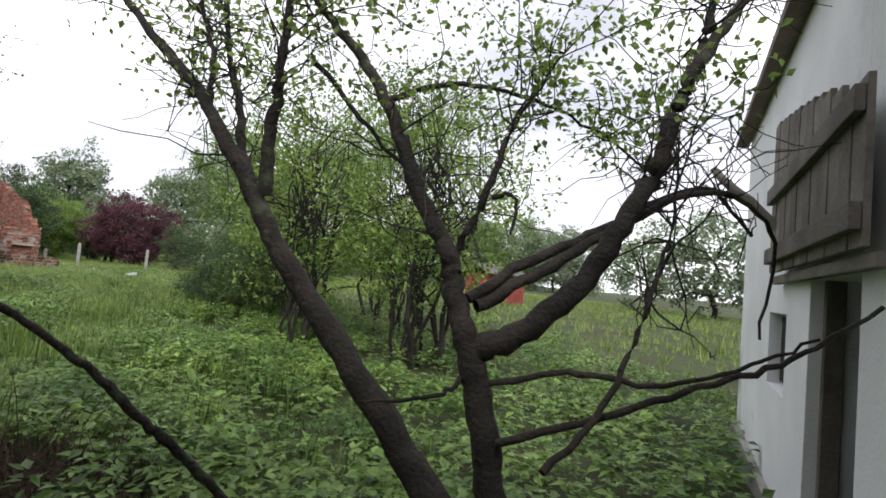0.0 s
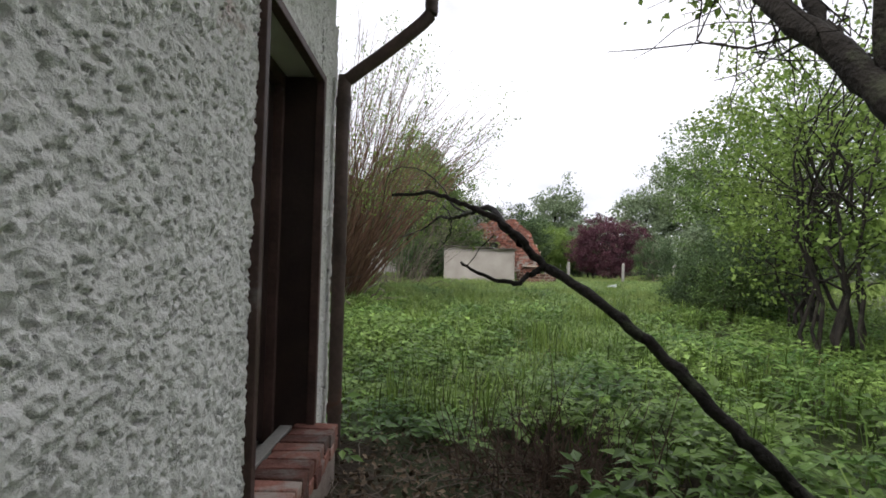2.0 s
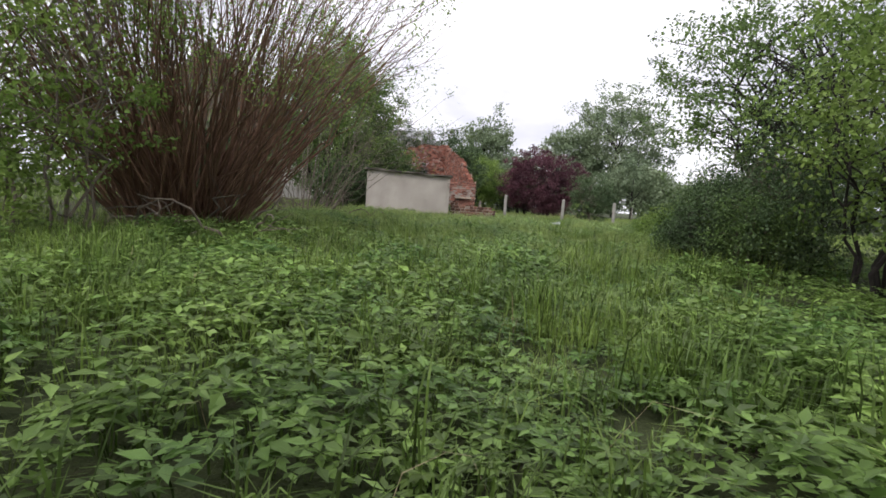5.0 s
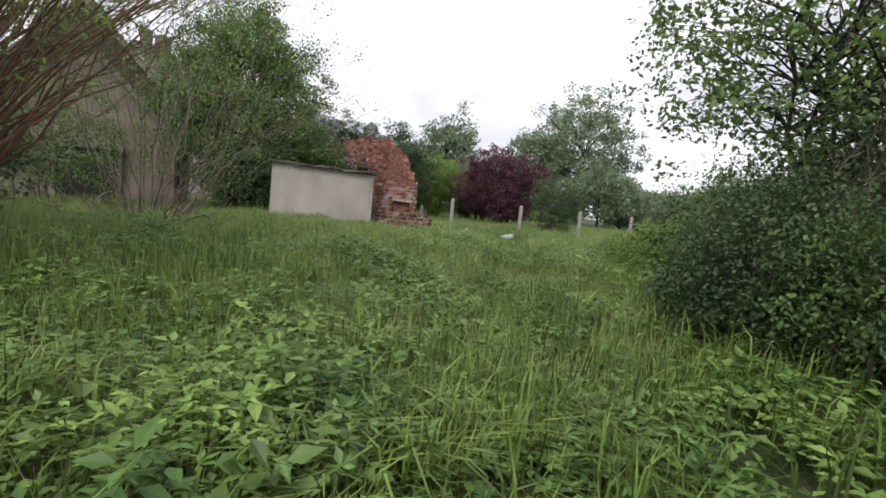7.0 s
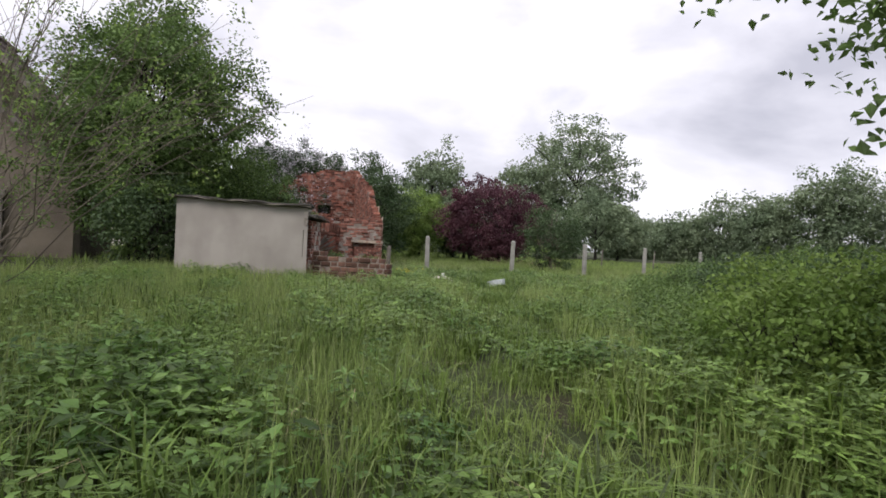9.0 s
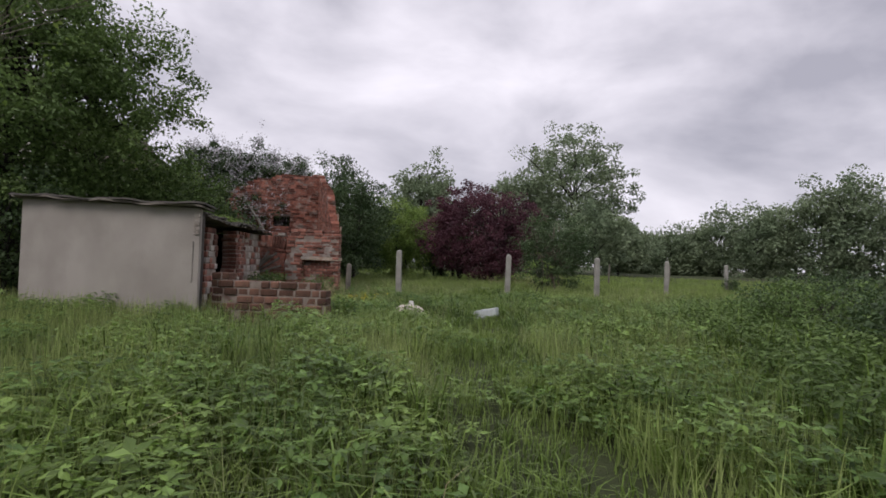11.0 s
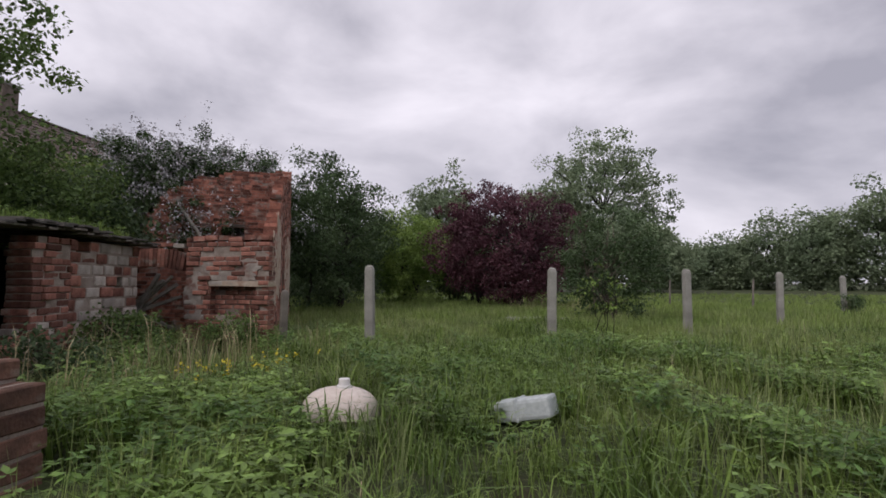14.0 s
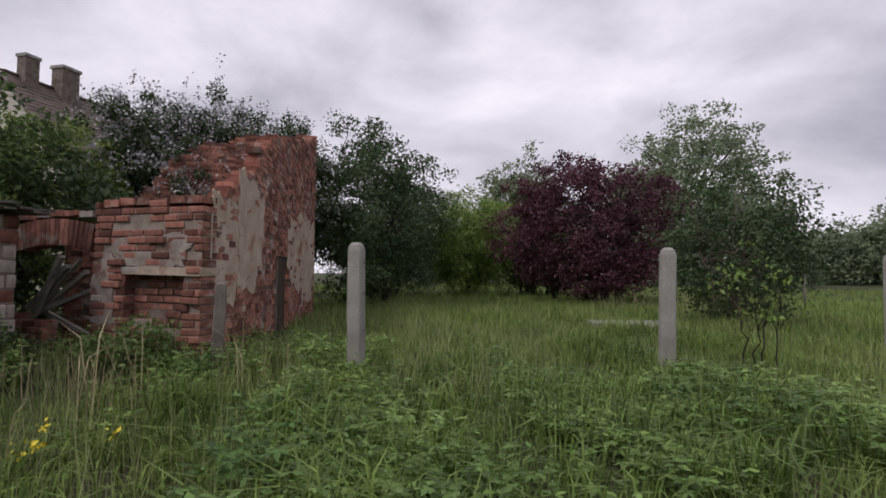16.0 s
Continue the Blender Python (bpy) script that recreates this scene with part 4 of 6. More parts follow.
# ---- plastic containers in the grass ----
def build_tank():
    t = thing("plastic_tank", "bulky off-white plastic tank with a white screw cap", "tank", (-4.67, 10.93, -0.08), 20)
    bm = bmesh.new()
    bmesh.ops.create_uvsphere(bm, u_segments=40, v_segments=24, radius=1.0)
    for v in bm.verts:
        x, y, z = v.co
        sq = lambda c, p: math.copysign(abs(c) ** p, c)
        rib = 1 + 0.018 * math.cos(8 * math.atan2(y, x)) * max(0, z)
        v.co = Vector((sq(x, 0.72) * 0.36 * rib, sq(y, 0.72) * 0.27 * rib, 0.07 + sq(z, 0.7) * 0.28 * (1 - 0.12 * (x > 0.2) * x)))
    for f in bm.faces:
        f.smooth = True
    part("shell", bm, M_PLASTIC, t)
    bm = bmesh.new()
    for r, h, z in ((0.075, 0.05, 0.345), (0.055, 0.07, 0.395)):
        m = bmesh.ops.create_cone(bm, segments=24, radius1=r, radius2=r * 0.93, depth=h, cap_ends=True)
        bmesh.ops.translate(bm, verts=m["verts"], vec=(0.03, 0, z))
    bmesh.ops.bevel(bm, geom=list(bm.edges), offset=0.003, segments=1, affect="EDGES")
    part("screw_cap", bm, M_CAP, t, "white screw cap")
    k = thing("plastic_canister", "grey translucent plastic canister lying in grass", "canister", (-2.98, 11.22, 0.09), -12)
    bm = bmesh.new()
    box_bm(bm, (0.52, 0.22, 0.19), (0, 0, 0.06), Matrix.Rotation(radians(-12), 3, "Y"), 0.035)
    for v in bm.verts:
        v.co.z += 0.008 * math.sin(v.co.x * 30)
    part("shell", bm, M_CANISTER, k)
    box("band", (0.035, 0.23, 0.2), (-0.05, 0, 0.05), M_CANISTER, k, 0.012, turn=Matrix.Rotation(radians(-12), 3, "Y"))
    bm = bmesh.new()
    m = bmesh.ops.create_cone(bm, segments=18, radius1=0.04, radius2=0.037, depth=0.06, cap_ends=True)
    bmesh.ops.rotate(bm, verts=bm.verts, matrix=Matrix.Rotation(radians(78), 3, "Y"))
    bmesh.ops.translate(bm, verts=bm.verts, vec=(-0.28, 0.03, 0.02))
    part("screw_cap", bm, M_CAP, k)


build_tank()


# ---- houses beyond the hedge ----
def gable_block(parent, name, w, y0, y1, e, rdg, material):
    """A block with pointed gables, from y0 back to y1."""
    bm = bmesh.new()
    pts = [(-w / 2, y0, -0.3), (w / 2, y0, -0.3), (w / 2, y0, e), (0, y0, rdg), (-w / 2, y0, e)]
    f = bm.faces.new([bm.verts.new(p) for p in pts])
    ex = bmesh.ops.extrude_face_region(bm, geom=[f])
    bmesh.ops.translate(bm, verts=[v for v in ex["geom"] if isinstance(v, bmesh.types.BMVert)], vec=(0, y1 - y0, 0))
    bmesh.ops.recalc_face_normals(bm, faces=bm.faces)
    return part(name, bm, material, parent)


def tiled_slopes(parent, w, y0, y1, e, rdg, over=0.35, verge=0.3):
    """Two roof slopes built of overlapping courses of tiles."""
    slope = math.atan2(rdg - e, w / 2)
    ln = math.hypot(w / 2, rdg - e) + over
    for s in (1, -1):
        bm = bmesh.new()
        n = int(ln / 0.33)
        for k in range(n):
            u = (k + 0.5) * ln / n
            box_bm(bm, (ln / n + 0.05, y1 - y0 + 2 * verge, 0.07), (s * math.cos(slope) * u, (y0 + y1) / 2, rdg - math.sin(slope) * u + 0.13), Matrix.Rotation(s * (slope - 0.1), 3, "Y"), 0.0, 0.012)
        part("roof", bm, M_TILE, parent)["kind"] = "stuff"
    bm = bmesh.new()
    box_bm(bm, (0.3, y1 - y0 + 2 * verge, 0.14), (0, (y0 + y1) / 2, rdg + 0.2), None, 0.04)
    part("ridge_tiles", bm, M_TILE, parent)
    for s in (1, -1):
        box("verge_board", (ln, 0.05, 0.24), (s * math.cos(slope) * ln / 2, y0 - verge + 0.02, rdg - math.sin(slope) * ln / 2 + 0.02), M_WOOD, parent, 0.01, turn=Matrix.Rotation(s * slope, 3, "Y"))


def gable_window(parent, x, y, z, w, h):
    win = box("window", (w, 0.12, h), (x, y - 0.03, z), M_FRAME, parent, 0.02)
    for sx in (-0.23, 0.23):
        box("pane", (0.4 * w, 0.02, 0.86 * h), (x + sx * w, y - 0.1, z), M_PANE, win, 0)
    box("sill", (w * 1.15, 0.25, 0.08), (x, y - 0.1, z - h * 0.53), M_CONCRETE, win, 0.01)


def build_dwelling():
    h = thing("dwelling", "old pale gabled house with dark tiled roof and chimneys", "house", (-39.6, 24.7, 0), 15)
    w, d, e, rdg = 9.5, 14.0, 6.9, 12.5
    gable_block(h, "wall", w, 0, d, e, rdg, M_FACADE_PALE)
    tiled_slopes(h, w, 0, d, e, rdg)
    for x, y, z, t in ((0.35, 3.3, 14.0, 1.15), (0.25, 1.0, 13.9, 0.85)):
        ch = box("chimney", (t * 0.8, t, 3.0), (x, y, z - 1.5), M_MORTAR_DARK, h, 0.03)
        box("chimney_cap", (t * 0.95, t * 1.15, 0.2), (x, y, z + 0.02), M_CONCRETE, ch, 0.03)
    for x, z in ((-2.6, 2.3), (2.6, 2.3), (-2.4, 5.6), (2.4, 5.6), (0.9, 9.2)):
        gable_window(h, x, 0, z, 0.8 if z > 9 else 1.2, 0.9 if z > 9 else 1.6)


build_dwelling()


def build_old_barn():
    h = thing("gabled_barn", "weathered beige barn with mossy tiled roof and dark gateway", "barn", (-22.9, 7.5, 0), 38.5)
    w, d, e, rdg = 8.5, 5.5, 3.1, 7.5
    gable_block(h, "wall", w, 0, d, e, rdg, M_FACADE)
    tiled_slopes(h, w, 0, d, e, rdg, 0.45, 0.25)
    gable_block(h, "rear_wall", w, 0.9, 6.0, e + 1.6, rdg + 1.7, M_ROOF_MOSS)
    tiled_slopes(h, w, 0.9, 6.0, e + 1.6, rdg + 1.7, 0.5, 0.25)
    # opening isn't cut: its shade is a near-black panel on the wall
    gate = box("gateway", (2.6, 0.1, 2.5), (0.6, -0.04, 1.05), M_INNER_SHADE, h, 0.01, label="near-black panel painting the shade of an open gateway")
    for x in (-0.75, 1.95):
        box("gate_post", (0.18, 0.16, 2.7), (x, -0.08, 1.1), M_WOOD, gate, 0.02)
    box("gate_lintel", (3.0, 0.18, 0.22), (0.6, -0.09, 2.42), M_WOOD, gate, 0.02)
    gable_window(h, -2.4, 0, 1.9, 1.0, 1.0)


build_old_barn()


def build_red_hut():
    h = thing("timber_hut", "small red timber hut with a dark roof", "hut", (19.3, 14.6, 0), 20)
    for k in range(14):
        box("board", (0.235, 0.03, 2.0), (-1.6 + k * 0.245, -1.2, 1.0), M_RED, h, 0.006)
    for x in (-1.7, 1.72):
        box("side_wall", (0.06, 2.4, 2.0), (x, 0.03, 1.0), M_RED, h, 0.006)
    box("back_wall", (3.4, 0.05, 2.0), (0, 1.22, 1.0), M_RED, h, 0.006)
    box("window", (0.7, 0.06, 0.6), (-0.6, -1.22, 1.3), M_PANE, h, 0.01)
    for s in (1, -1):
        box("roof", (4.0, 1.6, 0.06), (0, s * 0.72, 2.32), M_ROOF, h, 0.01, turn=Matrix.Rotation(radians(-24 * s), 3, "X"))


build_red_hut()


# ---- trees and bushes ----
def crown_tree(name, label, category, base, height, radius, crown_base, leaf_mat, leaf_size, n_clumps, per_clump, bark=None, trunk=0.2, seed=1, clump=0.5, stems=1, group="", shape=1.0, flat=1.0, lean=(0, 0), limbs=9):
    """A tapered trunk or stems, limbs that reach out to clumps, and many small leaves at the clumps."""
    gen = np.random.default_rng(seed)
    x, y = base
    z = float(gz(x, y))
    t = thing(name, label, category, (x, y, z), group=group)
    cz = (crown_base + height) / 2
    rz = (height - crown_base) / 2
    d = gen.normal(size=(n_clumps, 3))
    d /= np.linalg.norm(d, axis=1, keepdims=True)
    r = gen.uniform(0.25, 1.0, n_clumps) ** 0.45
    lump = 1 + 0.22 * np.sin(d[:, 0] * 5 + seed) * np.cos(d[:, 1] * 4 + seed * 2) + gen.normal(0, 0.09, n_clumps)
    c = d * (r * lump)[:, None]
    taper = 1 - (shape - 1) * np.clip(c[:, 2], -1, 1) * 0.5
    c = c * np.stack([radius * taper, radius * taper * flat, np.full(n_clumps, rz)], -1)
    c[:, 2] += cz
    c[:, 0] += lean[0] * c[:, 2] / height
    c[:, 1] += lean[1] * c[:, 2] / height
    lines = []
    starts = []
    for s in range(stems):
        ang = gen.uniform(0, 6.28)
        off = np.array([math.cos(ang), math.sin(ang), 0]) * (0 if stems == 1 else radius * gen.uniform(0.05, 0.35))
        topp = np.array([lean[0] * 0.8, lean[1] * 0.8, height * 0.82]) + (0 if stems == 1 else 2.0) * off + gen.normal(0, radius * 0.06, 3)
        p = bend(off + np.array([0, 0, -0.15]), topp, 0, 9, 0.02 * height, gen)
        lines.append((p, trunk * np.linspace(1.0, 0.12, 9) * (1 if stems == 1 else gen.uniform(0.5, 1))))
        starts.append(p)
    pick = gen.choice(n_clumps, min(n_clumps, limbs * stems), replace=False)
    for k in pick:
        p = starts[gen.integers(len(starts))]
        i = int(np.clip(np.searchsorted(p[:, 2], c[k, 2] * 0.6), 1, 7))
        ln = bend(p[i], c[k], 0.08 * radius, 6, 0.03 * radius, gen)
        lines.append((ln, trunk * np.linspace(0.34, 0.05, 6)))
    v, f = tubes_np(lines, 6)
    mesh_np("trunk", v, f, bark or M_BARK, t, smooth=True)
    q = gen.normal(size=(n_clumps * per_clump, 3))
    q *= (gen.uniform(size=len(q)) ** 0.45 / np.linalg.norm(q, axis=1))[:, None]
    at = np.repeat(c, per_clump, axis=0) + q * np.array([clump, clump, clump * 0.7]) * 1.35 * np.repeat(gen.uniform(0.6, 1.3, n_clumps), per_clump)[:, None]
    at[:, 2] = np.maximum(at[:, 2], 0.1)
    v, f = leaves_np(at, leaf_size, gen)
    mesh_np("crown", v, f, leaf_mat, t)
    return t, c


def flowers_on(t, c, size, count, gen, material):
    """Pale flower heads on the outer clumps of a bush."""
    k = np.argsort(-c[:, 2] - 0.3 * c[:, 0] + 0.5 * -c[:, 1])[: int(len(c) * 0.7)]
    pick = gen.choice(k, count)
    at = c[pick] + gen.normal(0, 0.26, (count, 3)) + np.array([0.15, -0.2, 0.15])
    at = np.repeat(at, 9, axis=0) + gen.normal(0, size, (count * 9, 3)) * np.array([0.6, 0.6, 1.2])
    v, f = leaves_np(at, size * 0.9, gen)
    mesh_np("blossom", v, f, material, t)["kind"] = "stuff"


# conical tree by the shed
crown_tree("tree", "tall dense green tree beside the shed", "tree", (-16.1, 10.4), 9.9, 3.45, 0.4, M_LEAF, 0.12, 900, 100, trunk=0.2, seed=11, clump=0.45, stems=5, shape=1.05, limbs=14)
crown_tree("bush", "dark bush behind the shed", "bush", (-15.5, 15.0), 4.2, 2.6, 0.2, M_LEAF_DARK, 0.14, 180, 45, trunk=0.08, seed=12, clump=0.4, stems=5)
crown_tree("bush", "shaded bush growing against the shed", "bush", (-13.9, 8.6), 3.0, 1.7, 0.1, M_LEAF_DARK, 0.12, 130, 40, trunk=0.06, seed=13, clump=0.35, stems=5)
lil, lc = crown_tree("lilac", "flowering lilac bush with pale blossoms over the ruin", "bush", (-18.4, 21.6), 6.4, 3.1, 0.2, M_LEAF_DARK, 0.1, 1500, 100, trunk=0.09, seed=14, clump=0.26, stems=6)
flowers_on(lil, lc, 0.10, 3600, np.random.default_rng(5), M_FLOWER)
lil2, lc2 = crown_tree("lilac", "smaller flowering lilac beside the tall brick wall", "bush", (-16.2, 23.7), 6.2, 1.6, 1.2, M_LEAF_DARK, 0.1, 300, 80, trunk=0.07, seed=15, clump=0.3, stems=4)
flowers_on(lil2, lc2, 0.085, 600, np.random.default_rng(6), M_FLOWER)
crown_tree("bush", "light green bushes behind the stable roof", "bush", (-14.8, 13.9), 4.6, 2.2, 0.5, M_LEAF, 0.1, 260, 75, trunk=0.06, seed=16, clump=0.35, stems=5)
# behind the ruin
for k, (x, y, h, r) in enumerate(((-15.0, 26.8, 6.7, 2.9), (-18.5, 33.0, 6.2, 3.2), (-15.6, 36.0, 5.4, 2.8), (-22.0, 37.0, 7.5, 3.6), (-13.0, 40.0, 5.0, 2.6), (-19.0, 44.0, 6.8, 3.4), (-25.5, 30.0, 7.5, 3.6))):
    crown_tree("bush", "dense green bush in the hedge beyond the ruin", "bush", (x, y), h, r, 0.2, (M_LEAF, M_LEAF_DARK, M_LEAF_LIGHT)[1 if k in (0, 3) else k % 3], 0.125, 300, 85, trunk=0.1, seed=30 + k, clump=0.42, stems=4, group="hedge beyond the ruin")
crown_tree("purple_tree", "broad purple-leaved tree beyond the fence posts", "tree", (-8.6, 33.5), 6.3, 3.9, 0.3, M_LEAF_PURPLE, 0.13, 520, 85, trunk=0.18, seed=41, clump=0.42, stems=5, limbs=14)
crown_tree("bush", "brownish sparse bush in front of the purple tree", "bush", (-2.9, 25.4), 3.7, 1.75, 0.2, M_LEAF_DARK, 0.09, 230, 70, bark=M_TWIG_GREY, trunk=0.06, seed=42, clump=0.3, stems=7)
crown_tree("sapling", "thin light green sapling near a fence post", "sapling", (-2.75, 18.6), 1.75, 0.42, 0.5, M_LEAF_LIGHT, 0.07, 20, 10, trunk=0.018, seed=43, clump=0.14, stems=4)
crown_tree("tree", "rounded tree on the far side of the field", "tree", (-29.7, 80.4), 17.3, 5.2, 3.5, M_LEAF_HAZE, 0.5, 240, 45, trunk=0.35, seed=44, clump=1.0, limbs=16)
crown_tree("tree", "tall spreading oak on the far side of the field", "tree", (-7.0, 97.0), 25.5, 10.0, 5.5, M_LEAF_HAZE, 0.5, 360, 56, trunk=0.55, seed=45, clump=1.25, limbs=26)
crown_tree("tree", "lower half-hidden tree next to the far oak", "tree", (-15.5, 92.0), 17.5, 6.0, 2.0, M_LEAF_HAZE, 0.6, 200, 40, trunk=0.35, seed=46, clump=1.2)
crown_tree("tree", "lower tree beside the far oak", "tree", (0.5, 90.0), 9.0, 5.0, 1.0, M_LEAF_HAZE, 0.6, 200, 40, trunk=0.35, seed=47, clump=1.2)
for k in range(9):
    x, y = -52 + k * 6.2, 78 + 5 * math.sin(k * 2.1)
    crown_tree("tree", "green tree in the row along the far field edge", "tree", (x, y), 8.5 + 2 * math.sin(k * 1.7), 4.2, 0.5, M_LEAF_HAZE, 0.52, 120, 34, trunk=0.25, seed=60 + k, clump=0.95, group="far tree row")
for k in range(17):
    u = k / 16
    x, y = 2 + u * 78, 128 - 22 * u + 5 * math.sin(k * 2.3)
    crown_tree("tree", "tree at the edge of the far wood", "tree", (x, y), min(7.0 + 24.0 * u, 19.0) + 1.3 * math.sin(k * 1.9), 4.8 + 2.0 * u, -1.5, M_LEAF_HAZE, 0.62, 160, 44, trunk=0.3, seed=80 + k, clump=1.5, group="far wood edge")
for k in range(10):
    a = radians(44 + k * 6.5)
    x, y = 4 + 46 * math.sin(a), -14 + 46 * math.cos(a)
    crown_tree("tree", "green tree behind the yard", "tree", (x, y), 8 + 2 * math.sin(k * 2.2), 4.4, 0.5, M_LEAF_HAZE, 0.4, 100, 34, trunk=0.25, seed=110 + k, clump=0.9, group="trees behind the yard")

# thicket along the yard; the last two, mostly hidden, are raised to block light
for k, (x, y, h, r, m) in enumerate(((5.2, -9.6, 5.6, 2.0, 0), (7.2, -11.0, 5.2, 2.0, 0), (5.2, -6.6, 5.2, 1.9, 0), (7.6, -7.4, 7.5, 2.4, 1), (8.2, -2.4, 8.5, 3.0, 2))):
    crown_tree("bush", "tall leafy thicket bush with bare lower stems", "bush", (x, y), h, r, 0.9, (M_LEAF_LIGHT, M_LEAF, M_LEAF_DARK)[m], 0.085, 210, 38, bark=M_BARK, trunk=0.06, seed=140 + k, clump=0.33, stems=10, group="thicket along the yard", limbs=5)
# most carry darker leaves, which paint in the deep shade along this edge
for k, (x, y, h, r) in enumerate(((3.2, -2.8, 1.9, 1.0), (3.3, -0.6, 1.7, 1.2), (3.6, 1.8, 1.5, 1.3), (3.5, 4.2, 1.4, 1.3), (3.2, 6.6, 1.25, 1.3), (2.7, 9.2, 1.15, 1.3), (3.6, 11.9, 1.25, 1.6), (5.0, 9.4, 1.5, 1.6), (5.2, 5.4, 1.6, 1.7), (4.1, -5.0, 2.0, 1.2), (2.9, -4.3, 1.7, 0.95), (6.0, 13.0, 1.4, 1.7))):
    crown_tree("bush", "low dark bramble bush at the edge of the meadow", "bush", (x, y), h, r, 0.05, (M_LEAF_DARK if k > 8 or k % 2 == 0 else M_LEAF), 0.052, 170, 60, trunk=0.025, seed=160 + k, clump=0.22, stems=7, group="brambles")
hz, hc = crown_tree("bush", "big spreading lilac bush with drooping leafy branches", "bush", (4.6, -1.7), 6.6, 3.2, 1.3, M_LEAF, 0.095, 430, 46, bark=M_BARK, trunk=0.085, seed=175, clump=0.3, stems=9, limbs=16)
flowers_on(hz, hc, 0.05, 60, np.random.default_rng(16), M_FLOWER)
# every other bush takes darker leaves to paint the shade under the lilac
for k, (x, y, h, r) in enumerate(((3.1, -2.0, 2.2, 1.0), (4.1, -3.4, 3.2, 1.3), (3.6, -4.9, 1.5, 0.8), (2.7, -3.6, 1.0, 0.6))):
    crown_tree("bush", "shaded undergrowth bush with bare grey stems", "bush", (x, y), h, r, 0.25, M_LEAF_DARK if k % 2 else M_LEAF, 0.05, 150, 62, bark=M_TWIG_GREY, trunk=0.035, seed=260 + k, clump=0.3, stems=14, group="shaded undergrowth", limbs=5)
for k, (x, y, h, r) in enumerate(((2.1, 0.3, 1.15, 0.75), (2.3, 1.9, 1.2, 0.8), (2.9, 0.6, 1.4, 0.8))):
    crown_tree("bush", "bright young elder bush at the meadow edge", "bush", (x, y), h, r, 0.05, M_LEAF_LIGHT, 0.055, 170, 50, trunk=0.02, seed=270 + k, clump=0.2, stems=7, group="young elder bushes")
crown_tree("bush", "light green bush between ruin and houses", "bush", (-18.8, 17.2), 5.2, 2.4, 0.3, M_LEAF_LIGHT, 0.12, 260, 55, trunk=0.07, seed=280, clump=0.36, stems=6)
crown_tree("bush", "dark weedy bush at the foot of a fence post", "bush", (5.62, 31.2), 1.0, 0.38, 0.05, M_LEAF_DARK, 0.07, 40, 30, bark=M_TWIG_GREY, trunk=0.015, seed=281, clump=0.16, stems=6)
for k, (x, y, h, r) in enumerate(((-9.0, 14.3, 0.7, 0.55), (-10.3, 13.3, 0.6, 0.6), (-9.6, 12.6, 0.8, 0.7), (-8.3, 10.6, 0.7, 0.6))):
    crown_tree("bush", "low bramble growing at the foot of the brick ruin", "bush", (x, y), h, r, 0.02, (M_LEAF, M_LEAF_DARK)[k % 2], 0.06, 60, 34, trunk=0.012, seed=230 + k, clump=0.16, stems=5, group="brambles at the ruin")
# undergrowth on the left
for k, (x, y, h, r, m) in enumerate(((-11.5, -4.0, 3.0, 2.2, 2), (-12.5, -8.5, 4.0, 2.4, 0), (-16.0, -3.0, 5.0, 3.0, 2), (-7.6, -10.4, 6.2, 1.9, 0), (-18.0, 3.0, 4.5, 2.8, 1), (-11.0, -13.5, 5.0, 2.8, 1))):
    crown_tree("bush", "unkempt bush on the far side of the coppice", "bush", (x, y), h, r, 0.3, (M_LEAF_LIGHT, M_LEAF, M_LEAF_DARK)[m], 0.11, 200, 40, bark=M_TWIG_GREY, trunk=0.05, seed=180 + k, clump=0.36, stems=7, group="undergrowth")


